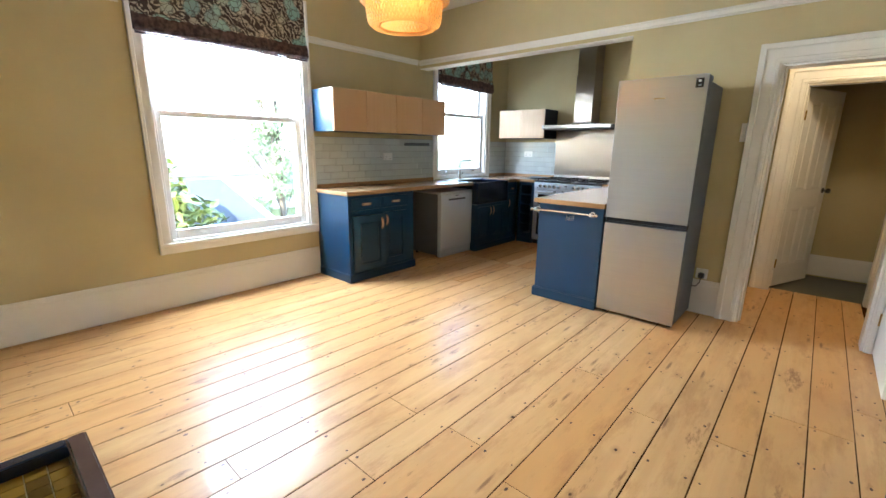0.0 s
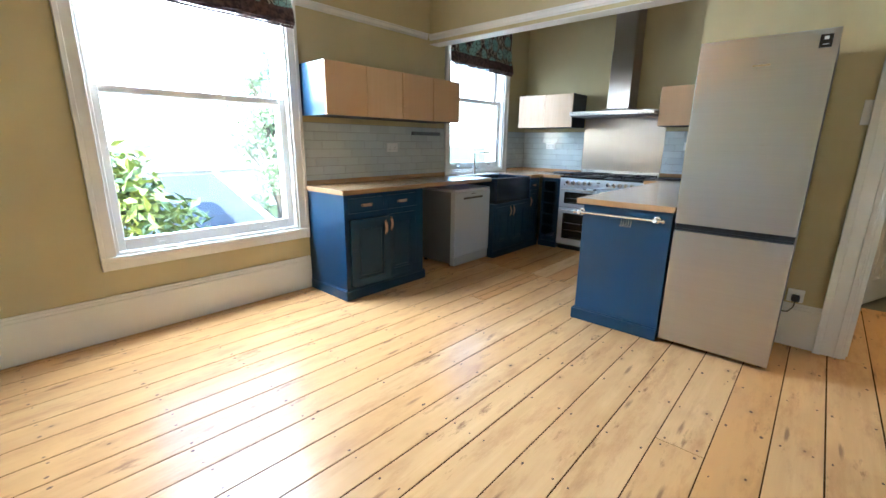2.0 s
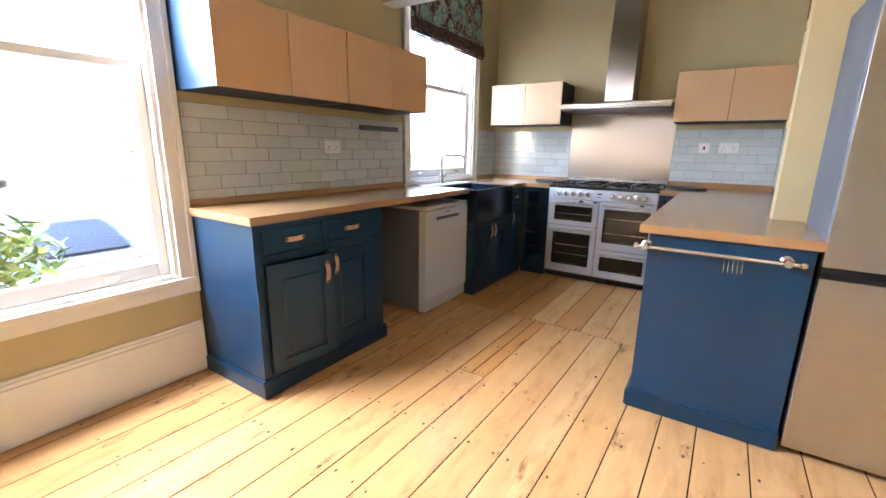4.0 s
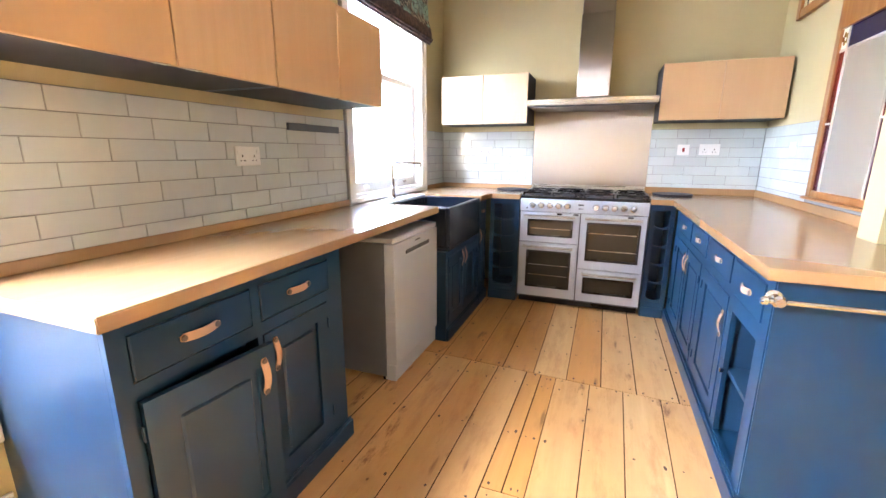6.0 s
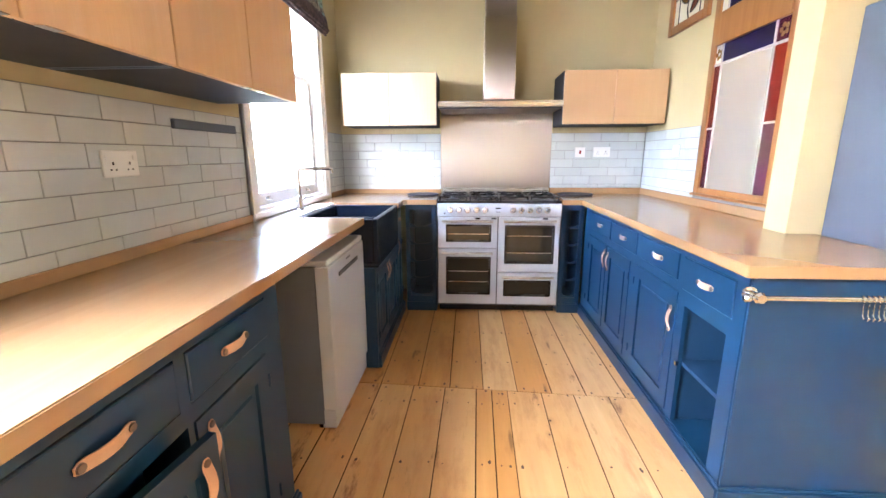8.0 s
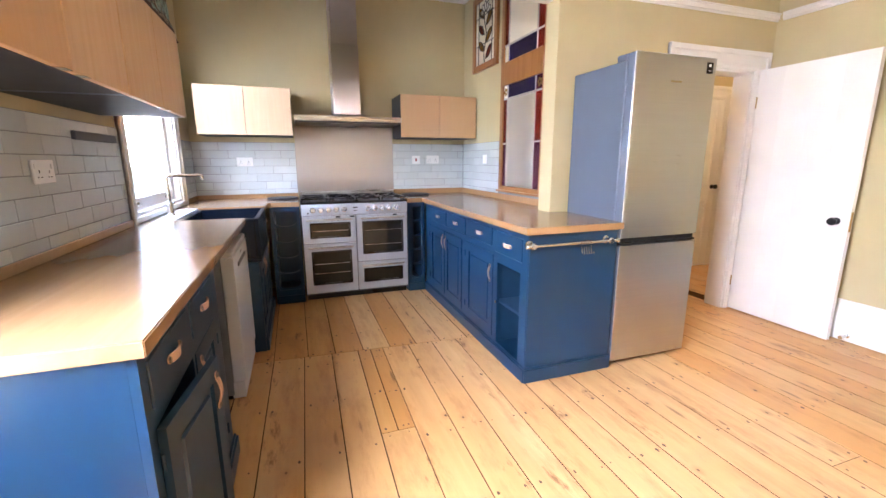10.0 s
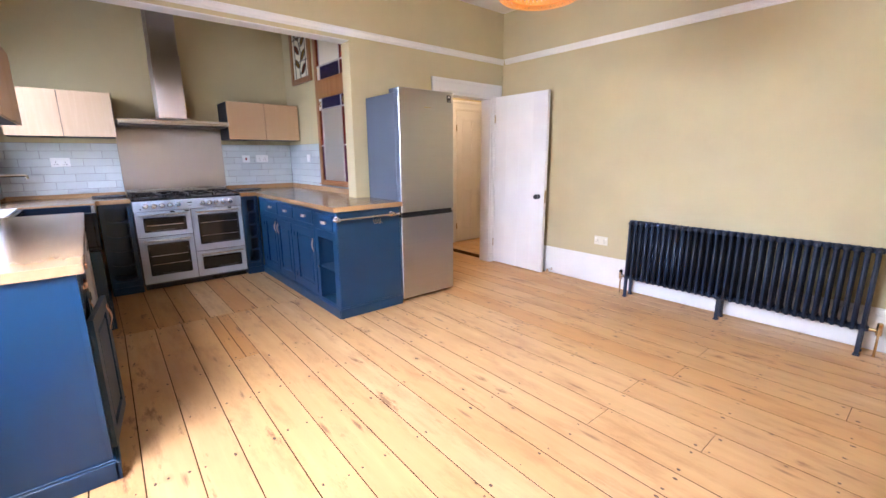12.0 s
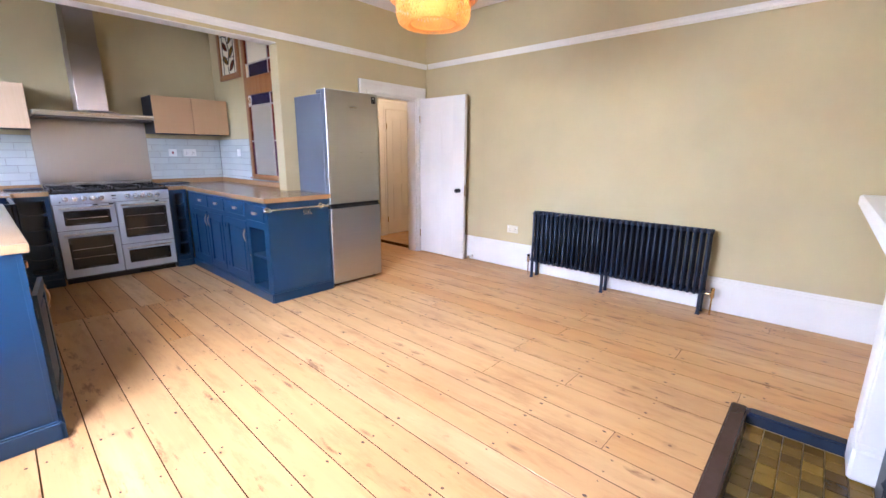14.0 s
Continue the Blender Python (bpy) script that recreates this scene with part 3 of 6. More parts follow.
structure("door_lining_2", boxes((0.32, 0.338, H0 - 0.003, H1 + 0.003, 0, 2.0), (1.042, 1.06, H0 - 0.003, H1 + 0.003, 0, 2.0), (0.338, 1.042, H0 - 0.003, H1 + 0.003, 1.982, 2.0), bevel=0.002), WHITE_PAINT, "white painted door lining", "door lining")
door_2 = four_panel_door("door_2", 0.70, 1.965, "white four-panel door standing ajar into the small far room")
door_2.matrix_basis = pose(0.345, H1 - 0.01, 0.012, 0, 0, 68)
architrave("door_frame_3", facing_south(H0), 1.50, 2.26, 2.0, "white architrave of the closed hall door")
door_3 = four_panel_door("door_3", 0.756, 1.985, "closed white four-panel door in the hall")
door_3.matrix_basis = pose(1.502, H0 - 0.03, 0.01)

# ---- kitchen runs ----


def west_run(u0, u1, v0, v1, z0, z1):
    return (WF + v0, WF + v1, u0, u1, z0, z1)


def sink_run(u0, u1, v0, v1, z0, z1):
    return (WF2 + v0, WF2 + v1, u0, u1, z0, z1)


def east_run(u0, u1, v0, v1, z0, z1):
    return (EF - v1, EF - v0, u0, u1, z0, z1)


north_run = facing_south(NF)


def run_point(run, u, v, z):
    b = run(u, u, v, v, z, z)
    return Vector((b[0], b[2], b[4]))


def panel_door_bm(run, u0, u1, z0, z1, t=0.02, rail=0.062):
    """Frame-and-panel front with a raised field."""
    bm = boxes(run(u0, u0 + rail, 0, t, z0, z1), run(u1 - rail, u1, 0, t, z0, z1), run(u0 + rail, u1 - rail, 0, t, z0, z0 + rail), run(u0 + rail, u1 - rail, 0, t, z1 - rail, z1))
    bmesh.ops.remove_doubles(bm, verts=bm.verts, dist=1e-5)
    field = boxes(run(u0 + rail, u1 - rail, 0.003, t - 0.011, z0 + rail, z1 - rail))
    box(field, *run(u0 + rail + 0.022, u1 - rail - 0.022, 0.004, t - 0.003, z0 + rail + 0.022, z1 - rail - 0.022), bevel=0.006)
    return bm, field


def strap(run, u, z, parent, upright=False, length=0.125, v=0.02):
    """A leather strap pull with two rivets."""
    bm = bmesh.new()
    w, n = 0.0125, 13
    rows = []
    for i in range(n):
        s = -1 + 2 * i / (n - 1)
        out = v + 0.002 + 0.011 * max(0.0, 1 - (abs(s) / 0.72) ** 2)
        for_row = []
        for side in (-1, 1):
            wide = w * (1.0 if 0.12 < i / (n - 1) < 0.88 else 0.92 if 0 < i < n - 1 else 0.5)
            a, c = s * length / 2, side * wide
            du, dz = (c, a) if upright else (a, c)
            for th in (0.0, 0.0035):
                for_row.append(bm.verts.new(run_point(run, u + du, out + th, z + dz)))
        rows.append(for_row)
    for p, q in zip(rows, rows[1:]):
        for a, b in ((0, 1), (1, 3), (3, 2), (2, 0)):
            bm.faces.new((p[a], p[b], q[b], q[a]))
    bm.faces.new([rows[0][k] for k in (0, 2, 3, 1)])
    bm.faces.new([rows[-1][k] for k in (0, 1, 3, 2)])
    h = part("handle", bm, LEATHER, parent, "tan leather strap handle", True)
    for s in (-0.84, 0.84):
        a = s * length / 2
        du, dz = (0, a) if upright else (a, 0)
        bm = cyl(bmesh.new(), run_point(run, u + du, v + 0.004, z + dz), run_point(run, u + du, v + 0.0095, z + dz), 0.0098, 0.0082, 14)
        part("rivet", bm, DARK_RIVET, h, "dark metal rivet", True)
    return h


DARK_RIVET = material("dark_rivet", (0.22, 0.17, 0.15), 0.45, 0.8)


def carcass(parent, run, u0, u1, depth, z0=0.0, z1=0.905, t=0.018, openings=()):
    """Open-fronted box of panels with a face frame round its openings (u0, u1, z0, z1)."""
    for name, q in (("side_panel", (u0, u0 + t, -depth, -0.02, z0, z1)), ("side_panel", (u1 - t, u1, -depth, -0.02, z0, z1)), ("back_panel", (u0 + t, u1 - t, -depth, -depth + 0.01, z0, z1)), ("bottom_panel", (u0 + t, u1 - t, -depth + 0.01, -0.02, z0 + 0.07, z0 + 0.088)), ("top_panel", (u0 + t, u1 - t, -depth + 0.01, -0.02, z1 - 0.018, z1))):
        part(name, boxes(run(*q), bevel=0.0008), BLUE_PAINT, parent)
    bm = bmesh.new()
    rects = [(u0, u1, z0, z1)]
    for h in openings:
        out = []
        for r in rects:
            a, b, c, d = max(r[0], h[0]), min(r[1], h[1]), max(r[2], h[2]), min(r[3], h[3])
            if a >= b or c >= d:
                out.append(r)
                continue
            out += [q for q in ((r[0], a, r[2], r[3]), (b, r[1], r[2], r[3]), (a, b, r[2], c), (a, b, d, r[3])) if q[1] - q[0] > 1e-5 and q[3] - q[2] > 1e-5]
        rects = out
    for a, b, c, d in rects:
        box(bm, *run(a, b, -0.02, 0.0, c, d))
    bmesh.ops.remove_doubles(bm, verts=bm.verts, dist=1e-5)
    part("face_frame", bm, BLUE_PAINT, parent)


def plinth_bm(run, u0, u1, high=0.095, out=0.02):
    bm = boxes(run(u0, u1, 0.0005, out, 0.002, high - 0.012), bevel=0.002)
    box(bm, *run(u0, u1, 0.0005, out * 0.55, high - 0.014, high), bevel=0.003)
    return bm


def drawer(run, u0, u1, z0, z1, parent, length=0.125):
    g = 0.003
    bm = boxes(run(u0 + g, u1 - g, -0.016, 0.004, z0 + g, z1 - g), bevel=0.003)
    d = part("drawer_front", bm, BLUE_PAINT, parent)
    strap(run, (u0 + u1) / 2, (z0 + z1) / 2, d, False, length, 0.004)
    return d


def cupboard_door(run, u0, u1, z0, z1, parent, handle_u, handle_z, swing=0.0):
    g = 0.003
    bm, field = panel_door_bm(run, u0 + g, u1 - g, z0 + g, z1 - g)
    d = part("cupboard_door", bm, BLUE_PAINT, parent)
    part("raised_panel", field, BLUE_PAINT, d)
    strap(run, handle_u, handle_z, d, True, 0.125, 0.02)
    for o in (d, *d.children_recursive):
        if swing:
            p = run_point(run, u0, 0.0, 0)
            m = Matrix.Translation(p) @ Matrix.Rotation(radians(swing), 4, "Z") @ Matrix.Translation(-p)
            o.data.transform(m)
        else:
            o.data.transform(Matrix.Translation(run_point(run, 0, -0.016, 0) - run_point(run, 0, 0, 0)))
    for z in (z0 + 0.09, z1 - 0.09):
        side = u0 if abs(handle_u - u0) > abs(handle_u - u1) else u1
        bm = cyl(bmesh.new(), run_point(run, side, 0.006, z - 0.022), run_point(run, side, 0.006, z + 0.022), 0.0045, sides=8)
        part("hinge", bm, BLUE_PAINT, d, "", True)
    return d


# cupboard by the large window
cab = thing("base_cabinet", (WF - 0.28, 3.34, 0), "navy painted base cabinet with one door ajar", "cabinet", "kitchen cabinets")
doors_w = [(2.935, 3.325, 0.115, 0.70), (3.345, 3.69, 0.115, 0.70)]
drawers_w = [(2.935, 3.31, 0.745, 0.872), (3.345, 3.715, 0.745, 0.872)]
carcass(cab, west_run, 2.89, 3.80, 0.565, openings=doors_w + drawers_w)
part("plinth", plinth_bm(west_run, 2.872, 3.815), BLUE_PAINT, cab)
bm = bmesh.new()
for b in ((W + 0.01, WF + 0.012, 2.872, 2.8895, 0.002, 0.085), (W + 0.01, WF + 0.006, 2.879, 2.8895, 0.085, 0.095)):
    box(bm, *b, bevel=0.002)
part("side_moulding", bm, BLUE_PAINT, cab)
for q in drawers_w:
    drawer(west_run, *q, cab)
cupboard_door(west_run, *doors_w[0], cab, 3.28, 0.60, swing=-7.5)
cupboard_door(west_run, *doors_w[1], cab, 3.392, 0.61)

# dishwasher in its gap
dw = thing("dishwasher", (-3.2, 4.567, 0), "silver freestanding dishwasher under the wooden worktop", "dishwasher")
part("body", boxes((W + 0.03, -2.974, 4.278, 4.888, 0.03, 0.815), bevel=0.004), SILVER_SIDE, dw)
part("top_panel", boxes((W + 0.03, -2.915, 4.274, 4.892, 0.817, 0.845), bevel=0.005), SILVER_DULL, dw)
part("door_panel", boxes((-2.972, -2.91, 4.274, 4.892, 0.115, 0.813), (-2.912, -2.9075, 4.376, 4.786, 0.72, 0.728), bevel=0.003), SILVER_DULL, dw)
part("grip", boxes((-2.911, -2.904, 4.416, 4.746, 0.735, 0.752), (-2.911, -2.902, 4.416, 4.746, 0.752, 0.757), bevel=0.002), DARK_GREY, dw, "dark recessed grip")
part("badge", boxes((-2.911, -2.909, 4.546, 4.616, 0.785, 0.793)), DARK_GREY, dw)
part("kick_plate", boxes((-2.985, -2.918, 4.28, 4.886, 0.012, 0.108), bevel=0.003), SILVER_DULL, dw)
for y in (4.315, 4.845):
    for x in (-3.38, -3.0):
        part("foot", cyl(bmesh.new(), (x, y, 0), (x, y, 0.034), 0.018, sides=12), BLACK, dw, "", True)

# sink unit and corner unit
sinkcab = thing("base_cabinet", (WF2 - 0.28, 5.27, 0), "navy sink cabinet with two panel doors", "cabinet", "kitchen cabinets")
sd = [(4.94, 5.265, 0.115, 0.60), (5.275, 5.60, 0.115, 0.60)]
carcass(sinkcab, sink_run, 4.895, 5.645, 0.62, z1=0.64, openings=sd)
part("plinth", plinth_bm(sink_run, 4.895, 5.645), BLUE_PAINT, sinkcab)
cupboard_door(sink_run, *sd[0], sinkcab, 5.235, 0.53)
cupboard_door(sink_run, *sd[1], sinkcab, 5.305, 0.53)
corner = thing("base_cabinet", (WF2 - 0.28, 5.78, 0), "narrow navy corner cabinet with a drawer", "cabinet", "kitchen cabinets")
carcass(corner, sink_run, 5.65, 5.90, 0.62, openings=[(5.67, 5.88, 0.115, 0.70), (5.67, 5.88, 0.745, 0.872)])
part("plinth", plinth_bm(sink_run, 5.65, 5.90), BLUE_PAINT, corner)
drawer(sink_run, 5.67, 5.88, 0.745, 0.872, corner, length=0.09)
cupboard_door(sink_run, 5.67, 5.88, 0.115, 0.70, corner, 5.705, 0.60)

sink = thing("butler_sink", (-3.1, 5.27, 0.645), "dark navy apron-front ceramic sink below the window", "sink")
x0, x1, y0, y1, zt = -3.31, WF2 + 0.02, 4.905, 5.635, 0.935
k = 0.03
bm = boxes((x0, x1, y0, y1, 0.645, 0.675), (x1 - k, x1, y0, y1, 0.672, zt), (x0, x0 + k, y0, y1, 0.672, zt), (x0 + k - 0.004, x1 - k + 0.004, y0, y0 + k, 0.672, zt - 0.001), (x0 + k - 0.004, x1 - k + 0.004, y1 - k, y1, 0.672, zt - 0.001), bevel=0.006)
part("basin", bm, SINK_BLUE, sink)
part("divider", boxes((x0 + 0.028, x1 - 0.028, 5.255, 5.28, 0.672, zt - 0.04), bevel=0.006), SINK_BLUE, sink)
for y in (5.09, 5.45):
    bm = lathe(bmesh.new(), [(0.04, 0.0), (0.045, 0.004), (0.02, 0.005), (0.018, 0.002)], (-3.09, y, 0.675), 20)
    part("drain", bm, CHROME, sink, "steel drain", True)

tap = thing("kitchen_tap", (-3.39, 5.20, TOPZ), "tall chrome swivel tap behind the sink", "tap")
part("body", cyl(lathe(bmesh.new(), [(0.027, 0.0), (0.027, 0.008), (0.02, 0.016), (0.019, 0.09), (0.013, 0.10)], (-3.39, 5.20, TOPZ), 20), (-3.39, 5.2, TOPZ + 0.1), (-3.39, 5.2, 1.205), 0.012), CHROME, tap, "", True)
part("spout", tube(bmesh.new(), [(-3.39, 5.20, 1.19), (-3.388, 5.2, 1.205), (-3.375, 5.205, 1.214), (-3.20, 5.26, 1.214), (-3.19, 5.263, 1.21), (-3.187, 5.264, 1.185)], 0.0115), CHROME, tap, "", True)
part("lever", tube(bmesh.new(), [(-3.39, 5.20, 1.0), (-3.385, 5.24, 1.01), (-3.38, 5.275, 1.035)], 0.006, 8), CHROME, tap, "", True)


def worktop(name, outline, mat, label):
    """A worktop slab from its outline, with softened edges."""
    bm = bmesh.new()
    f = bm.faces.new([bm.verts.new((x, y, TOPZ - 0.04)) for x, y in outline])
    top = bmesh.ops.extrude_face_region(bm, geom=[f])
    bmesh.ops.translate(bm, vec=(0, 0, 0.04), verts=[v for v in top["geom"] if isinstance(v, bmesh.types.BMVert)])
    bmesh.ops.recalc_face_normals(bm, faces=bm.faces)
    bmesh.ops.bevel(bm, geom=list(bm.edges), offset=0.003, segments=2, affect="EDGES")
    return tagged(solid(name, bm, mat), label, "worktop", "worktops")


worktop("worktop", [(W, 2.868), (WF + 0.026, 2.868), (WF + 0.026, 4.893), (W, 4.893)], OAK_TOP, "oiled solid wood worktop over the dishwasher")
worktop("worktop", [(W, 5.645), (WF2 + 0.025, 5.645), (WF2 + 0.025, 5.86), (-2.79, 5.895), (-2.552, 5.895), (-2.552, N), (W, N)], OAK_TOP_X, "oiled wood corner worktop beside the cooker")
structure("sink_ledge", boxes((W, -3.312, 4.895, 5.643, TOPZ - 0.04, TOPZ - 0.002), bevel=0.003), PLASTIC_WHITE, "white ledge between the sink and the window", "ledge")
worktop("worktop", [(-1.552, N), (-1.552, 5.895), (-1.40, 5.895), (EF - 0.04, 5.85), (EF - 0.04, 3.878), (-0.74, 3.878), (-0.74, P0), (STUB, P0), (STUB, P1), (KE, P1), (KE, N)], OAK_TOP, "oiled solid wood worktop along the peninsula")
for q, mat in (((W, W + 0.02, 2.868, 4.81, TOPZ, TOPZ + 0.04), OAK_TOP), ((W, W + 0.02, 5.94, N - 0.02, TOPZ, TOPZ + 0.04), OAK_TOP), ((W, -2.552, N - 0.02, N, TOPZ, TOPZ + 0.04), OAK_TOP_X), ((-1.552, KE, N - 0.02, N, TOPZ, TOPZ + 0.055), OAK_TOP_X), ((KE - 0.02, KE, P1 + 0.002, N - 0.02, TOPZ, TOPZ + 0.055), OAK_TOP)):
    tagged(solid("worktop_upstand", boxes(q, bevel=0.003), mat), "low oiled wood upstand along the tiled wall", "upstand", "worktop upstands")

# peninsula
pen = thing("base_cabinet", (EF + 0.3, 4.9, 0), "navy peninsula cabinet with drawers, doors and an open shelf", "cabinet", "kitchen cabinets")
dr = [(5.30, 5.74, 0.745, 0.872), (4.86, 5.28, 0.745, 0.872), (4.385, 4.80, 0.745, 0.872), (3.985, 4.345, 0.72, 0.865)]
dd = [(5.35, 5.76, 0.115, 0.70), (4.93, 5.34, 0.115, 0.70), (4.365, 4.85, 0.115, 0.70)]
hole = (4.005, 4.305, 0.10, 0.655)
carcass(pen, east_run, 3.925, 5.90, 0.60, openings=dr + dd + [hole])
part("end_panel", boxes((EF + 0.003, -0.755, 3.914, 3.9235, 0.0, 0.904), bevel=0.002), BLUE_PAINT, pen)
part("shelf", boxes((EF + 0.02, -0.76, 3.944, 4.33, 0.375, 0.393), (EF + 0.02, -0.76, 4.33, 4.345, 0.09, 0.70), bevel=0.001), BLUE_INSIDE, pen)
part("plinth", plinth_bm(east_run, 3.903, 5.90), BLUE_PAINT, pen)
bm = bmesh.new()
for b in ((EF - 0.012, -0.752, 3.894, 3.9135, 0.002, 0.085), (EF - 0.006, -0.752, 3.904, 3.9135, 0.083, 0.095)):
    box(bm, *b, bevel=0.002)
part("end_plinth", bm, BLUE_PAINT, pen)
for q in dr:
    drawer(east_run, *q, pen, length=0.115)
cupboard_door(east_run, *dd[0], pen, 5.385, 0.60)
cupboard_door(east_run, *dd[1], pen, 5.305, 0.60)
cupboard_door(east_run, *dd[2], pen, 4.405, 0.56)
part("door_catch", boxes((EF - 0.012, EF + 0.004, 4.298, 4.312, 0.375, 0.395), bevel=0.002), CHROME, pen, "small metal catch")

rail = thing("towel_rail", (-1.1, 3.914, 0.83), "brushed steel towel rail on the peninsula's end", "rail")
part("bar", tube(bmesh.new(), [(-1.40, 3.862, 0.845), (-0.80, 3.862, 0.845)], 0.0085, 12), CHROME, rail, "", True)
for x in (-1.365, -0.845):
    bm = lathe(bmesh.new(), [(0.024, 0.0), (0.024, 0.006), (0.014, 0.012), (0.012, 0.04), (0.018, 0.046), (0.02, 0.056), (0.014, 0.066)], (0, 0, 0), 18)
    bmesh.ops.rotate(bm, cent=(0, 0, 0), matrix=Matrix.Rotation(radians(90), 3, "X"), verts=bm.verts)
    bmesh.ops.translate(bm, vec=(x, 3.914, 0.845), verts=bm.verts)
    part("bracket", bm, CHROME, rail, "", True)
for x in (-1.403, -0.797):
    part("finial", lathe(bmesh.new(), [(0.009, -0.012), (0.014, -0.006), (0.014, 0.006), (0.009, 0.012)], (x, 3.862, 0.845), 14, "X"), CHROME, rail, "", True)
for k in range(5):
    x = -1.055 + 0.016 * k
    pts = [(x, 3.862 + 0.0125 * math.cos(a), 0.845 + 0.0125 * math.sin(a)) for a in np.linspace(-0.6, 3.6, 8)]
    pts += [(x, 3.852, 0.82), (x, 3.85, 0.80), (x, 3.842, 0.786), (x, 3.83, 0.786), (x, 3.824, 0.797)]
    h = tagged(solid("hook", tube(bmesh.new(), pts, 0.0022, 6), CHROME, True), "small steel S-hook hung on the towel rail", "hook", "rail hooks")


def wine_rack(u0, u1, label):
    """Narrow open rack with scalloped shelves."""
    r = thing("wine_rack", ((u0 + u1) / 2, NF + 0.3, 0), label, "wine rack", "wine racks")
    f = 0.035
    bm = boxes(north_run(u0, u0 + f, -0.55, 0, 0.0, 0.905), north_run(u1 - f, u1, -0.55, 0, 0, 0.905), north_run(u0 + f, u1 - f, -0.55, 0, 0.86, 0.905), north_run(u0 + f, u1 - f, -0.55, 0, 0, 0.13), north_run(u0 + f, u1 - f, -0.55, -0.30, 0.13, 0.86), bevel=0.001)
    part("body", bm, BLUE_PAINT, r)
    part("plinth", plinth_bm(north_run, u0, u1, 0.09, 0.016), BLUE_PAINT, r)
    for k in range(5):
        z = 0.13 + 0.146 * k
        bm = bmesh.new()
        n = 10
        cols = []
        for i in range(n + 1):
            u = u0 + f + (u1 - u0 - 2 * f) * i / n
            s = -1 + 2 * i / n
            top = z + 0.05 - 0.04 * math.sqrt(max(0, 1 - s * s * 0.92))
            cols.append([bm.verts.new(run_point(north_run, u, v, q)) for v, q in ((-0.01, z), (-0.01, top), (-0.028, top), (-0.028, z))])
        for p, q in zip(cols, cols[1:]):
            for a in range(4):
                bm.faces.new((p[a], p[(a + 1) % 4], q[(a + 1) % 4], q[a]))
        bm.faces.new(cols[0])
        bm.faces.new(cols[-1][::-1])
        part("rack_shelf", bm, BLUE_INSIDE, r)
    return r


wine_rack(-2.81, -2.556, "narrow navy wine rack between corner and cooker")
wine_rack(-1.548, -1.372, "narrow navy wine rack between cooker and peninsula")

# ---- range cooker ----
ck = thing("range_cooker", (-2.05, 6.2, 0), "wide silver range cooker with four oven doors and gas hob", "cooker")
CX0, CX1, CF = -2.546, -1.556, 5.91
part("body", boxes((CX0, CX1, CF + 0.02, N - 0.012, 0.05, 0.905), bevel=0.003), DARK_GREY, ck)
part("kick_plate", boxes((CX0 + 0.01, CX1 - 0.01, CF + 0.04, CF + 0.06, 0.0, 0.05)), BLACK, ck)
part("control_panel", boxes((CX0, CX1, CF - 0.012, CF + 0.02, 0.812, 0.915), bevel=0.004), SILVER, ck)
part("hob", boxes((CX0, CX1, CF - 0.008, N - 0.012, 0.917, 0.938), bevel=0.005), BLACK, ck, "black enamel hob")
part("back_lip", boxes((CX0 + 0.005, CX1 - 0.005, N - 0.035, N - 0.012, 0.938, 1.0), bevel=0.003), STEEL_H, ck)
for k in range(10):
    x = -2.443 + 0.0703 * k if k < 5 else -1.94 + 0.0683 * (k - 5)
    bm = lathe(bmesh.new(), [(0.026, 0.0), (0.026, 0.004), (0.0215, 0.006), (0.0195, 0.026), (0.016, 0.03)], (0, 0, 0), 20)
    bmesh.ops.rotate(bm, cent=(0, 0, 0), matrix=Matrix.Rotation(radians(90), 3, "X"), verts=bm.verts)
    bmesh.ops.translate(bm, vec=(x, CF - 0.012, 0.866), verts=bm.verts)
    box(bm, x - 0.003, x + 0.003, CF - 0.046, CF - 0.04, 0.85, 0.884, bevel=0.001)
    part("knob", bm, CHROME, ck, "", True)
part("badge", boxes((-2.078, -2.035, CF - 0.014, CF - 0.0125, 0.874, 0.884), (-2.075, -2.04, CF - 0.014, CF - 0.0125, 0.846, 0.851)), BLACK, ck, "small dark badge")
part("igniter", cyl(bmesh.new(), (-2.487, CF - 0.018, 0.838), (-2.487, CF - 0.012, 0.838), 0.007, sides=10), BLACK, ck, "black push button", True)


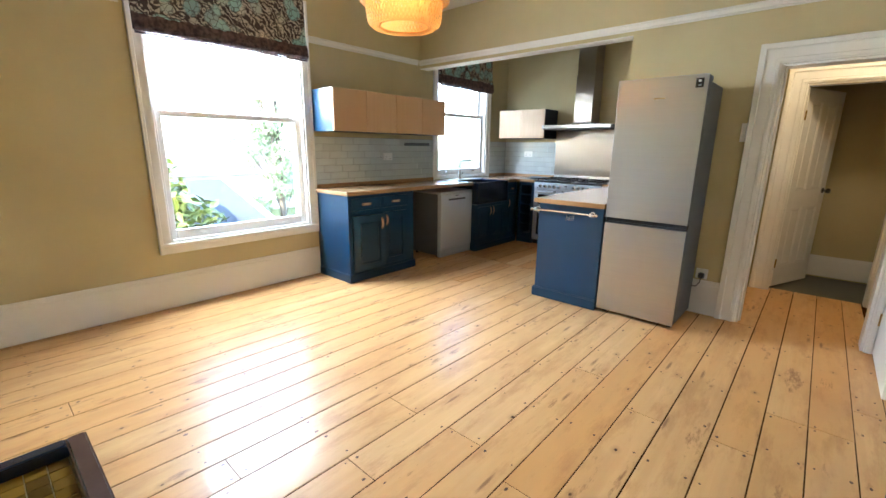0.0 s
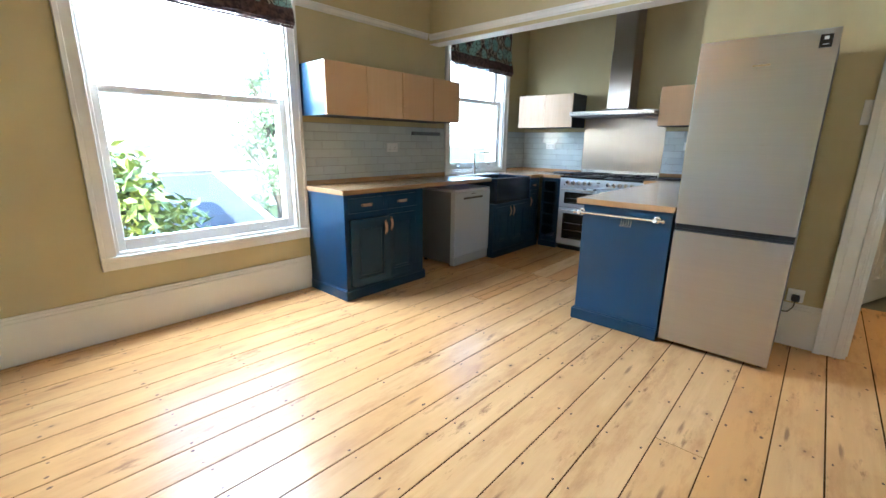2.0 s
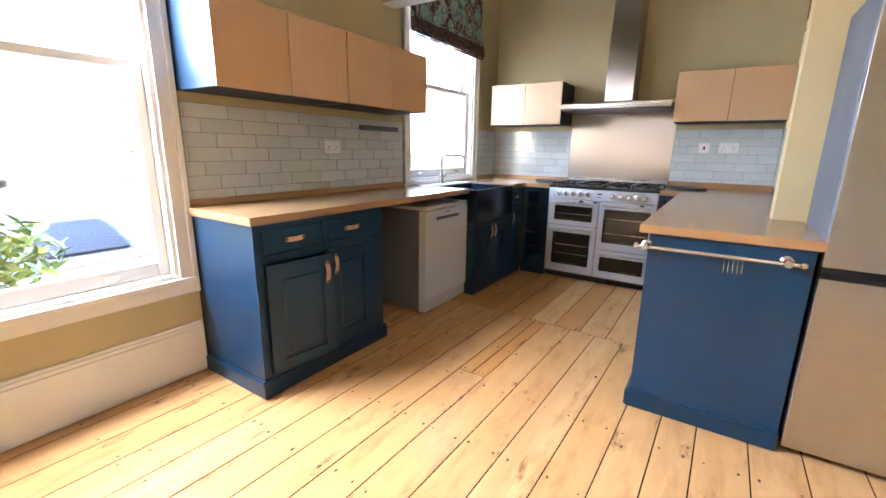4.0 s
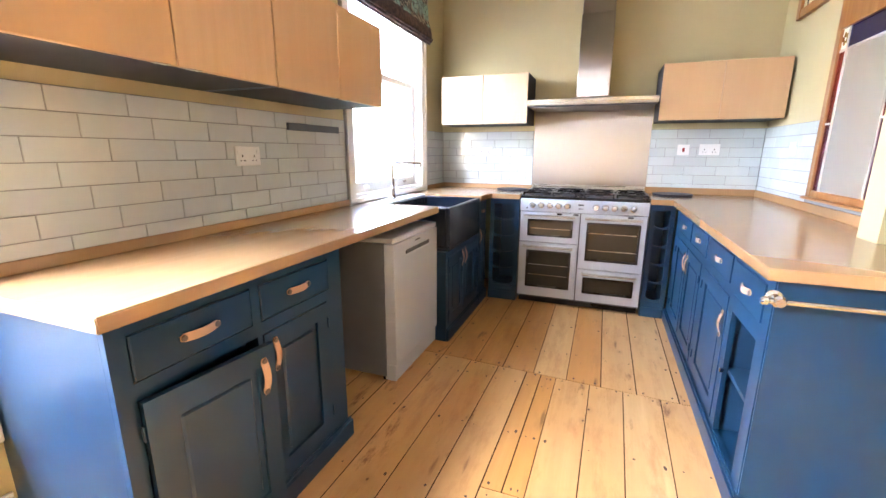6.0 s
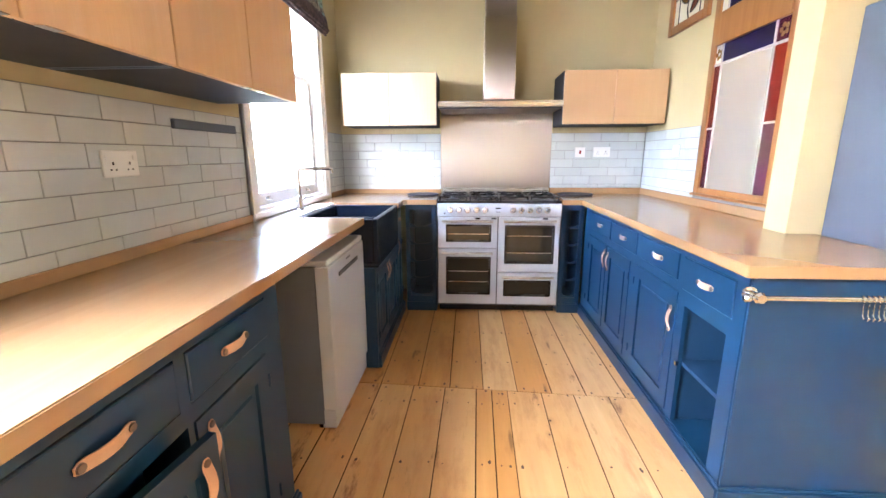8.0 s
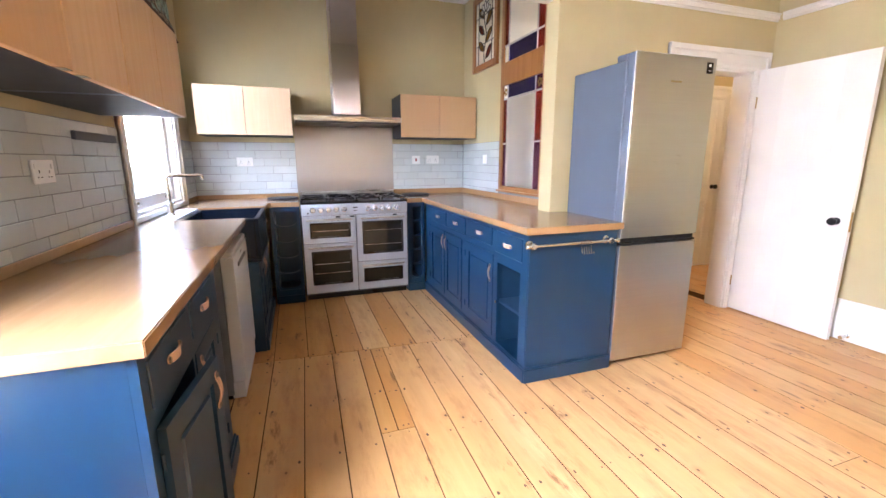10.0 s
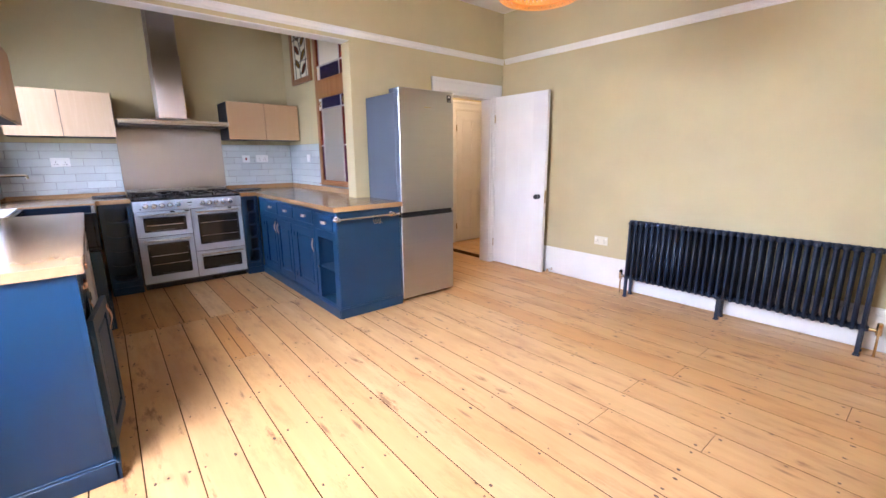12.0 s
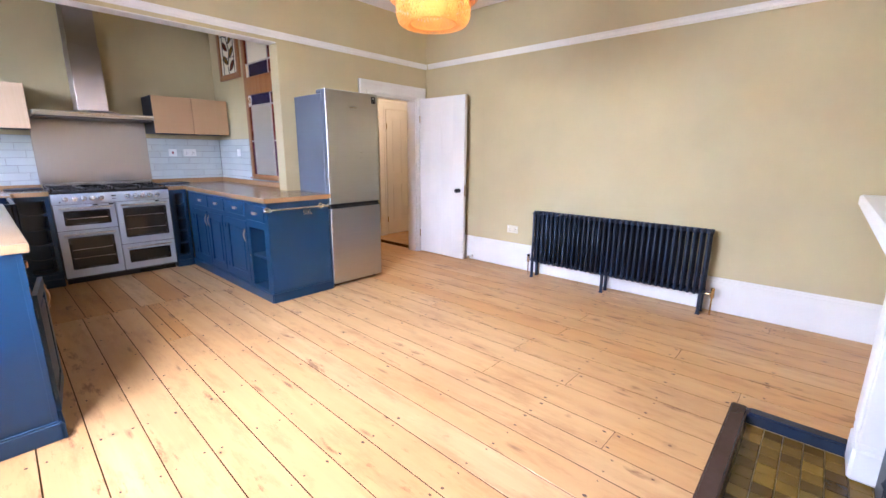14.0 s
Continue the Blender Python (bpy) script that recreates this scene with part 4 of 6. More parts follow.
def oven_door(u0, u1, z0, z1, win, bars, display):
    run = facing_south(CF + 0.018)
    a, b, c, d = win
    bm = boxes(run(u0, a, 0, 0.03, z0, z1), run(b, u1, 0, 0.03, z0, z1), run(a, b, 0, 0.03, z0, c), run(a, b, 0, 0.03, d, z1))
    bmesh.ops.remove_doubles(bm, verts=bm.verts, dist=1e-5)
    door = part("oven_door", bm, SILVER, ck)
    part("window_frame", boxes(run(a - 0.004, a + 0.012, 0.002, 0.0315, c, d), run(b - 0.012, b + 0.004, 0.002, 0.0315, c, d), run(a, b, 0.002, 0.0315, c - 0.004, c + 0.010), run(a, b, 0.002, 0.0315, d - 0.010, d + 0.004), bevel=0.001), BLACK, door)
    part("oven_window", boxes(run(a + 0.002, b - 0.002, 0.012, 0.022, c + 0.002, d - 0.002)), OVEN_GLASS, door, "dark smoked oven glass")
    for z in bars:
        part("rack_line", boxes(run(a + 0.02, b - 0.02, 0.0222, 0.0228, z, z + 0.004)), STEEL_H, door)
    zh = z1 - 0.03
    bm = tube(bmesh.new(), [run_point(run, u0 + 0.035, 0.06, zh), run_point(run, u1 - 0.035, 0.06, zh)], 0.011, 12)
    for u in (u0 + 0.045, u1 - 0.045):
        box(bm, *run(u - 0.009, u + 0.009, 0.03, 0.06, zh - 0.009, zh + 0.009), bevel=0.002)
    part("handle", bm, STEEL_H, door, "", True)
    for u in display:
        part("display", boxes(run(u - 0.02, u + 0.02, 0.031, 0.0325, z1 - 0.017, z1 - 0.003)), BLACK, door)


oven_door(-2.541, -2.060, 0.553, 0.806, (-2.474, -2.112, 0.605, 0.742), (0.665,), (-2.22, -2.09))
oven_door(-2.541, -2.060, 0.072, 0.543, (-2.474, -2.112, 0.155, 0.474), (0.26, 0.35), ())
oven_door(-2.050, -1.561, 0.352, 0.806, (-1.996, -1.603, 0.426, 0.738), (0.51, 0.65), (-1.68,))
oven_door(-2.050, -1.561, 0.072, 0.342, (-1.997, -1.615, 0.145, 0.277), (), ())
for k in range(4):
    cx = -2.42 + 0.247 * k
    bm = bmesh.new()
    x0, x1, y0, y1, z = cx - 0.115, cx + 0.115, 5.96, 6.43, 0.968
    for q in ((x0, x1, y0, y0 + 0.012), (x0, x1, y1 - 0.012, y1), (x0, x0 + 0.012, y0, y1), (x1 - 0.012, x1, y0, y1), (x0, x1, 6.19, 6.202)):
        box(bm, *q, z - 0.012, z, bevel=0.002)
    for cy in (6.08, 6.31):
        for ang in range(4):
            a = ang * math.pi / 2 + math.pi / 4
            tube(bm, [(cx + 0.04 * math.cos(a), cy + 0.04 * math.sin(a), z), (cx + 0.115 * math.cos(a), cy + 0.115 * math.sin(a), z - 0.002)], 0.006, 6)
    for fx in (x0 + 0.006, x1 - 0.006):
        for fy in (y0 + 0.006, y1 - 0.006):
            box(bm, fx - 0.006, fx + 0.006, fy - 0.006, fy + 0.006, 0.938, z - 0.01)
    part("pan_support", bm, BLACK, ck, "black cast pan support")
    for cy in (6.08, 6.31):
        big = k == 1
        bm = lathe(bmesh.new(), [(0.05 if big else 0.036, 0.0), (0.048 if big else 0.034, 0.012), (0.03, 0.014), (0.03, 0.02), (0.004, 0.022)], (cx, cy, 0.938), 20)
        part("burner", bm, DARK_GREY, ck, "", True)

splash = tagged(solid("steel_splashback", boxes((-2.55, -1.553, N - 0.008, N - 0.001, 0.99, 1.675), bevel=0.001), STEEL_V), "tall brushed steel splashback sheet behind the cooker", "splashback")
hood = thing("cooker_hood", (-2.055, 6.3, 1.65), "brushed steel chimney hood above the range cooker", "cooker hood")
part("canopy", boxes((-2.545, -1.565, 6.0, N - 0.002, 1.665, 1.712), bevel=0.004), STEEL_H, hood)
part("rim", boxes((-2.535, -1.575, 6.012, N - 0.02, 1.652, 1.664), bevel=0.002), DARK_GREY, hood)
bm = bmesh.new()
lo = [bm.verts.new(p) for p in ((-2.30, 6.12, 1.713), (-1.80, 6.12, 1.713), (-1.80, N - 0.002, 1.713), (-2.30, N - 0.002, 1.713))]
hi = [bm.verts.new(p) for p in ((-2.178, 6.215, 1.745), (-1.918, 6.215, 1.745), (-1.918, N - 0.002, 1.745), (-2.178, N - 0.002, 1.745))]
for k in range(4):
    bm.faces.new((lo[k], lo[(k + 1) % 4], hi[(k + 1) % 4], hi[k]))
bm.faces.new(hi)
bm.faces.new(lo[::-1])
part("collar", bm, STEEL_H, hood)
part("chimney", boxes((-2.175, -1.921, 6.218, N - 0.002, 1.745, 2.38), (-2.170, -1.926, 6.223, N - 0.002, 2.38, TOP), bevel=0.003), STEEL_V, hood)
for k in range(4):
    part("button", cyl(bmesh.new(), (-2.10 + 0.03 * k, 5.996, 1.69), (-2.10 + 0.03 * k, 6.001, 1.69), 0.006, sides=10), CHROME, hood, "", True)

for x, y, r, label in ((-2.70, 6.28, 0.14, "round black griddle plate on the corner worktop"), (-1.36, 6.30, 0.15, "round black griddle plate on the peninsula worktop")):
    bm = lathe(bmesh.new(), [(r * 0.94, 0.0), (r, 0.008), (r, 0.016), (r * 0.92, 0.013), (0.01, 0.012)], (x, y, TOPZ), 32)
    tagged(solid("griddle_plate", bm, IRON, True), label, "griddle", "griddle plates")


# ---- wall cabinets ----
def wall_cabinet(run, u0, u1, depth, doors, label, z0=1.535, z1=1.945, side=None):
    c = thing("wall_cabinet", run_point(run, (u0 + u1) / 2, -depth / 2, z0), label, "cabinet", "wall cabinets")
    t = 0.018
    for name, q in (("side_panel", (u0, u0 + t, -depth, -0.02, z0, z1)), ("side_panel", (u1 - t, u1, -depth, -0.02, z0, z1)), ("bottom_panel", (u0 + t, u1 - t, -depth, -0.02, z0, z0 + t)), ("top_panel", (u0 + t, u1 - t, -depth, -0.02, z1 - t, z1)), ("back_panel", (u0 + t, u1 - t, -depth, -depth + 0.008, z0 + t, z1 - t))):
        part(name, boxes(run(*q), bevel=0.001), SHADED_PANEL if name == "bottom_panel" else side or BLUE_PAINT, c, "navy underside panel with its shade put into the colour" if name == "bottom_panel" else "cabinet panel in the underside's shade-dark colour" if side else "navy painted panel")
    w = (u1 - u0) / doors
    for k in range(doors):
        a, b = u0 + w * k + 0.002, u0 + w * (k + 1) - 0.002
        d = part("door_panel", boxes(run(a, b, -0.0195, 0, z0 + 0.001, z1 - 0.001), bevel=0.002), OAK_DOOR, c, "plain pale oak door")
        pu = b - 0.05 if k % 2 == 0 else a + 0.05
        part("finger_pull", boxes(run(pu - 0.022, pu + 0.022, -0.012, 0.012, z0 - 0.002, z0 + 0.0005), bevel=0.0008), CHROME, d, "thin metal finger pull")
    return c


wr = lambda u0, u1, v0, v1, z0, z1: (-3.10 + v0, -3.10 + v1, u0, u1, z0, z1)
wall_cabinet(wr, 2.893, 3.718, 0.38, 2, "oak-fronted wall cabinet with two doors above the tiles")
wall_cabinet(wr, 3.722, 4.546, 0.38, 2, "oak-fronted wall cabinet with two doors next to the sink window")
nr = facing_south(6.10)
# The north cabinets' other panels take the same shade-dark colour.
wall_cabinet(nr, -3.342, -2.562, 0.40, 2, "pale oak wall cabinet on the window side of the hood", side=SHADED_PANEL)
wall_cabinet(nr, -1.548, -0.742, 0.40, 2, "pale oak wall cabinet between hood and stained glass", side=SHADED_PANEL)
tagged(solid("knife_rack", boxes((W + 0.008, W + 0.026, 4.18, 4.63, 1.402, 1.44), bevel=0.003), GREY_PANEL), "brushed steel magnetic knife strip on the tiles", "knife rack")

# ---- fridge ----
fr = thing("fridge_freezer", (-0.43, 4.2, 0), "tall brushed steel fridge freezer by the doorway", "fridge")
part("body", boxes((-0.735, -0.130, 3.975, 4.46, 0.03, 1.868), bevel=0.006), GREY_PANEL, fr)
part("hinge_cover", boxes((-0.735, -0.130, 3.975, 4.06, 1.869, 1.905), bevel=0.006), GREY_PANEL, fr)
for name, z0, z1 in (("upper_door", 0.842, 1.905), ("lower_door", 0.035, 0.795)):
    d = part(name, boxes((-0.736, -0.129, 3.9105, 3.970, z0 + 0.001, z1 - 0.001), bevel=0.005), GREY_PANEL, fr, "grey painted door edge")
    part("door_skin", boxes((-0.737, -0.128, 3.905, 3.9102, z0, z1), bevel=0.0018), FRIDGE_STEEL, d, "brushed steel door front")
part("grip_recess", boxes((-0.733, -0.132, 3.925, 3.974, 0.797, 0.840), (-0.733, -0.132, 3.908, 3.93, 0.80, 0.812)), MATT_BLACK, fr, "black recessed handle strip")
part("sticker", boxes((-0.205, -0.155, 3.9035, 3.9045, 1.815, 1.878)), BLACK, fr, "small dark energy sticker")
part("sticker_mark", boxes((-0.189, -0.171, 3.9025, 3.9032, 1.853, 1.868), (-0.192, -0.168, 3.9025, 3.9032, 1.830, 1.8325)), PLASTIC_WHITE, fr)
part("badge", boxes((-0.47, -0.39, 3.9035, 3.9045, 1.752, 1.762)), CHROME, fr)
for x in (-0.69, -0.17):
    for y in (3.99, 4.42):
        part("foot", cyl(bmesh.new(), (x, y, 0), (x, y, 0.036), 0.02, sides=12), BLACK, fr, "", True)

# ---- switches and sockets ----


def plate(name, run, u, z, w, h, label, kind, mat=PLASTIC_WHITE):
    p = thing(name, run_point(run, u, 0, z), label, "socket" if kind == "socket" else "switch", "wall plates")
    part("plate", boxes(run(u - w / 2, u + w / 2, 0, 0.01, z - h / 2, z + h / 2), bevel=0.003), mat, p)
    n = 2 if w > 0.12 else 1
    for k in range(n):
        c = u + (k - (n - 1) / 2) * 0.07
        if kind == "socket":
            part("rocker", boxes(run(c + (0.018 if k else -0.026) - 0.004, c + (0.018 if k else -0.026) + 0.012, 0.0095, 0.0125, z + 0.012, z + 0.03), bevel=0.001), PLASTIC_WHITE, p)
            part("pin_holes", boxes(run(c - 0.003, c + 0.003, 0.0095, 0.0105, z - 0.004, z + 0.006), run(c - 0.014, c - 0.007, 0.0095, 0.0105, z - 0.022, z - 0.017), run(c + 0.007, c + 0.014, 0.0095, 0.0105, z - 0.022, z - 0.017)), BLACK, p)
        else:
            part("rocker", boxes(run(c - 0.008, c + 0.008, 0.0095, 0.013, z - 0.014, z + 0.014), bevel=0.001), PLASTIC_WHITE, p)
    return p


RED_PLASTIC = painted("red_plastic", (0.30, 0.02, 0.015), 0.3, 0.05, 40, 0.02)
# Cream tone puts the plate's faintness on the over-bright wall into its colour.
PLATE_WASHED = painted("washed_out_plate_plastic", (0.70, 0.66, 0.54), 0.4, 0.02, 40, 0.02)
tw = lambda u0, u1, v0, v1, z0, z1: (W + 0.009 + v0, W + 0.009 + v1, u0, u1, z0, z1)
tn = facing_south(N - 0.009)
te = lambda u0, u1, v0, v1, z0, z1: (KE - 0.009 - v1, KE - 0.009 - v0, u0, u1, z0, z1)
plate("double_socket", tw, 3.899, 1.271, 0.148, 0.088, "white double socket on the grey-white tiles", "socket")
plate("double_socket", tn, -3.025, 1.299, 0.146, 0.086, "white double socket on the tiles near the corner", "socket")
cooker_switch = plate("cooker_switch", tn, -1.294, 1.317, 0.09, 0.088, "white single cooker switch with a red rocker", "switch")
part("switch_cap", boxes(tn(-1.303, -1.285, 0.0132, 0.0162, 1.301, 1.333), bevel=0.001), RED_PLASTIC, cooker_switch, "small red rocker cap")
plate("double_socket", tn, -1.102, 1.319, 0.148, 0.088, "white double socket on the tiles beside the cooker switch", "socket")
plate("single_switch", te, 5.885, 1.32, 0.088, 0.088, "white fused switch on the tiles by the stained glass", "switch")
plate("double_socket", on_east, 3.05, 0.465, 0.148, 0.088, "double socket low on the olive wall, toned cream to fade into its brightness", "socket", PLATE_WASHED)
plate("light_switch", on_partition, 0.068, 1.527, 0.075, 0.14, "white light switch beside the doorway", "switch")
plate("single_socket", on_partition, -0.075, 0.36, 0.088, 0.088, "white socket above the skirting by the fridge", "socket")
plug = thing("plug", (-0.07, P0 - 0.01, 0.345), "black fridge plug in the wall socket", "plug")
part("body", boxes((-0.095, -0.05, P0 - 0.05, P0 - 0.0105, 0.325, 0.372), bevel=0.008), BLACK, plug)
part("cable", tube(bmesh.new(), [(-0.072, P0 - 0.04, 0.328), (-0.075, P0 - 0.045, 0.29), (-0.10, P0 - 0.04, 0.25), (-0.16, P0 - 0.03, 0.24)], 0.004, 8), BLACK, plug, "", True)

# ---- radiator ----
rad = thing("column_radiator", (1.0, 1.815, 0), "long dark navy column radiator on legs", "radiator")
RY0, RY1, RC, RZ0, RZ1 = 1.01, 2.69, 1.03, 0.165, 0.735
bm = bmesh.new()
for dx in (-0.052, 0.0, 0.052):
    tube(bm, [(dx, 0, 0.03), (dx, 0, RZ1 - RZ0 - 0.03)], 0.0125, 10)
for z in (0.02, RZ1 - RZ0 - 0.02):
    tube(bm, [(-0.06, 0, z + (0.012 if z < 0.1 else -0.012)), (-0.045, 0, z), (0.045, 0, z), (0.06, 0, z + (0.012 if z < 0.1 else -0.012))], 0.0165, 10)
    tube(bm, [(0, -0.0262, z), (0, 0.0262, z)], 0.02, 10)
bmesh.ops.recalc_face_normals(bm, faces=bm.faces)
sec = bpy.data.meshes.new("radiator_section")
bm.to_mesh(sec)
bm.free()
sec.materials.append(RADIATOR_PAINT)
for p in sec.polygons:
    p.use_smooth = True
SECTIONS = 33
for k in range(SECTIONS):
    piece("radiator_section", sec, rad, pose(RC - 1.0, RY0 + 0.026 + (RY1 - RY0 - 0.052) * k / (SECTIONS - 1) - 1.815, RZ0))
for y in (RY0 + 0.03, (RY0 + RY1) / 2 + 0.03, RY1 - 0.03):
    for dx in (-0.052, 0.052):
        part("leg", boxes((RC + dx - 0.014, RC + dx + 0.014, y - 0.012, y + 0.012, 0.012, RZ0 + 0.03), (RC + dx - 0.018, RC + dx + 0.018, y - 0.018, y + 0.018, 0, 0.012), bevel=0.003), RADIATOR_PAINT, rad)
for y, sgn, mat, lab in ((RY0 - 0.0, -1, BRASS, "brass radiator valve"), (RY1 + 0.0, 1, CHROME, "metal radiator valve with a dark cap")):
    bm = tube(bmesh.new(), [(RC, y, RZ0 + 0.02), (RC, y + sgn * 0.045, RZ0 + 0.02)], 0.012, 12)
    cyl(bm, (RC, y + sgn * 0.05, 0.0), (RC, y + sgn * 0.05, RZ0 - 0.005), 0.0075, sides=10)
    cyl(bm, (RC, y + sgn * 0.05, RZ0 - 0.012), (RC, y + sgn * 0.05, RZ0 + 0.05), 0.017, sides=14)
    v = part("valve", bm, mat, rad, lab, True)
    bm = lathe(bmesh.new(), [(0.014, 0.0), (0.016, 0.004), (0.016, 0.02), (0.010, 0.026)], (RC, y + sgn * 0.05, RZ0 + 0.05), 16)
    part("cap", bm, BRASS if sgn < 0 else BLACK, v, "", True)
bm = lathe(bmesh.new(), [(0.016, 0.0), (0.016, 0.004), (0.008, 0.008), (0.008, 0.06), (0.014, 0.064), (0.014, 0.085)], (0, 0, 0), 14)
bmesh.ops.rotate(bm, cent=(0, 0, 0), matrix=Matrix.Rotation(radians(-90), 3, "Y"), verts=bm.verts)
bmesh.ops.translate(bm, vec=(E - 0.023, 3.63, 0.05), verts=bm.verts)
tagged(solid("door_stop", bm, CHROME, True), "small metal door stop fixed to the skirting", "door stop")

# ---- stained glass ----


def glazing(name, x, grid, frame_boxes, label, base):
    """A pine-framed leaded light; grid holds (y0, y1, z0, z1, material)."""
    g = thing(name, base, label, "window", kind="structure")
    part("window_frame", boxes(*frame_boxes, bevel=0.004), PINE, g, "golden pine frame")
    for y0, y1, z0, z1, mat in grid:
        part("pane", boxes((x - 0.003, x + 0.003, y0, y1, z0, z1)), mat, g)
    return g


fx0, fx1, gx = KE - 0.012, KE + 0.09, KE + 0.004
gy0, gy1, gz0, gz1 = 4.865, 5.525, 1.07, 1.97
frame_b = [(fx0, fx1, 5.52, 5.575, 1.035, 2.82), (fx0, fx1, 4.795, 4.87, 1.035, 2.82), (fx0 + 0.002, fx1, 4.87, 5.52, 1.035, 1.075), (fx0 - 0.004, fx1, 4.87, 5.52, 1.965, 2.16), (fx0 + 0.002, fx1, 4.87, 5.52, 2.75, 2.82), (fx0 - 0.02, fx1, 4.78, 5.585, 1.02, 1.037)]
ya, yb, za, zb = 4.98, 5.447, 1.85, 1.458
grid = [(gy0, ya, za, gz1, PURPLE_GLASS), (ya, yb, za, gz1, BLUE_GLASS), (yb, gy1, za, gz1, CREAM_GLASS), (gy0, ya, zb, za, RED_GLASS), (gy0, ya, gz0, zb, PURPLE_GLASS), (yb, gy1, zb, za, RED_GLASS), (yb, gy1, gz0, zb, PURPLE_GLASS), (ya, yb, gz0, za, FROSTED), (ya, yb, 2.16, 2.30, BLUE_GLASS), (gy0, ya, 2.16, 2.30, RED_GLASS), (yb, gy1, 2.16, 2.30, CREAM_GLASS), (ya, yb, 2.30, 2.75, CREAM_GLASS), (gy0, ya, 2.30, 2.75, RED_GLASS), (yb, gy1, 2.30, 2.75, RED_GLASS)]
sg = glazing("window_3", gx, grid, frame_b, "stained glass window in a pine frame beside the kitchen", (KE, 5.13, 1.03))
bm = bmesh.new()
for y in (ya, yb):
    box(bm, gx - 0.008, gx + 0.008, y - 0.007, y + 0.007, gz0, gz1)
    box(bm, gx - 0.008, gx + 0.008, y - 0.007, y + 0.007, 2.16, 2.75)
box(bm, gx - 0.007, gx + 0.007, gy0, gy1, za - 0.007, za + 0.007)
box(bm, gx - 0.007, gx + 0.007, gy0, gy1, 2.293, 2.307)
for q in ((gy0, ya), (yb, gy1)):
    box(bm, gx - 0.007, gx + 0.007, *q, zb - 0.006, zb + 0.006)
part("lead_came", bm, LEAD, sg, "pale lead strips")
bm = bmesh.new()
for cy, cz in ((5.487, 1.91), (4.923, 1.91)):
    for k in range(5):
        a = k * 2 * math.pi / 5
        lathe(bm, [(0.014, -0.004), (0.014, 0.004)], (gx, cy + 0.022 * math.cos(a), cz + 0.022 * math.sin(a)), 10, "X")
part("painted_flower", bm, BRASS, sg, "small painted flower")

panel = thing("stained_glass_panel", (KE, 5.9, 2.2), "small leaded floral glass panel in a pine frame", "glass panel")
py0, py1, pz0, pz1 = 5.64, 6.20, 2.185, 2.88
part("frame", boxes((KE - 0.03, KE - 0.001, py0, py0 + 0.06, pz0, pz1), (KE - 0.03, KE - 0.001, py1 - 0.06, py1, pz0, pz1), (KE - 0.029, KE - 0.001, py0 + 0.06, py1 - 0.06, pz0, pz0 + 0.06), (KE - 0.029, KE - 0.001, py0 + 0.06, py1 - 0.06, pz1 - 0.06, pz1), bevel=0.004), PINE, panel)
part("backing", boxes((KE - 0.014, KE - 0.008, py0 + 0.058, py1 - 0.058, pz0 + 0.058, pz1 - 0.058)), CREAM_GLASS, panel, "pale textured glass")
AMBER_GLASS = glass_material("amber_glass", (0.55, 0.26, 0.03), 0.2, 0.6)
MILK_GLASS = glass_material("milk_glass", (0.88, 0.86, 0.78), 0.4, 0.5)
DARK_LEAD = painted("dark_lead_came", (0.045, 0.04, 0.036), 0.5, 0.15, 90, 0.1)


def glass_leaf(cy, cz, length, wide, turn, mat, label):
    """A pointed pane, rimmed by a lead line."""
    shape = [(-1, 0), (-0.55, 0.7), (0, 1), (0.55, 0.7), (1, 0), (0.55, -0.7), (0, -1), (-0.55, -0.7)]
    c, q = math.cos(turn), math.sin(turn)
    pts = [(cy + u * length * c - v * wide * q, cz + u * length * q + v * wide * c) for u, v in shape]
    pts = [(min(py1 - 0.065, max(py0 + 0.065, y)), min(pz1 - 0.065, max(pz0 + 0.065, z))) for y, z in pts]
    bm = bmesh.new()
    f = bm.faces.new([bm.verts.new((KE - 0.0155, y, z)) for y, z in pts])
    ex = bmesh.ops.extrude_face_region(bm, geom=[f])
    bmesh.ops.translate(bm, vec=(-0.003, 0, 0), verts=[v for v in ex["geom"] if isinstance(v, bmesh.types.BMVert)])
    pane = part("petal", bm, mat, panel, label)
    part("lead_rim", tube(bmesh.new(), [(KE - 0.0185, y, z) for y, z in (*pts, pts[0])], 0.0042, 6), DARK_LEAD, pane)


pm = (py0 + py1) / 2
for k in range(6):
    side = 1 if k % 2 else -1
    z = pz0 + 0.15 + 0.075 * k
    glass_leaf(pm + side * 0.085, z, 0.085, 0.034, side * 0.7 if side > 0 else math.pi - 0.7, (AMBER_GLASS, RED_GLASS)[k % 3 == 0], ("amber glass leaf", "red glass leaf")[k % 3 == 0])
for k in range(5):
    a = math.pi * (0.1 + 0.2 * k)
    glass_leaf(pm + 0.075 * math.cos(a), pz1 - 0.19 + 0.065 * math.sin(a), 0.05, 0.024, a, MILK_GLASS, "milky white glass petal")
bm = tube(bmesh.new(), [(KE - 0.0175, pm + 0.025 * math.sin(j * 0.7), pz0 + 0.06 + (pz1 - pz0 - 0.25) * j / 12) for j in range(13)], 0.005, 6)
for y in (py0 + 0.13, py1 - 0.13):
    tube(bm, [(KE - 0.0165, y, pz0 + 0.06), (KE - 0.0165, y, pz1 - 0.06)], 0.004, 6)
for z in (pz0 + 0.24, pz1 - 0.2):
    tube(bm, [(KE - 0.0165, py0 + 0.06, z), (KE - 0.0165, py1 - 0.06, z)], 0.004, 6)
part("lead_came", bm, DARK_LEAD, panel, "dark lead lines")

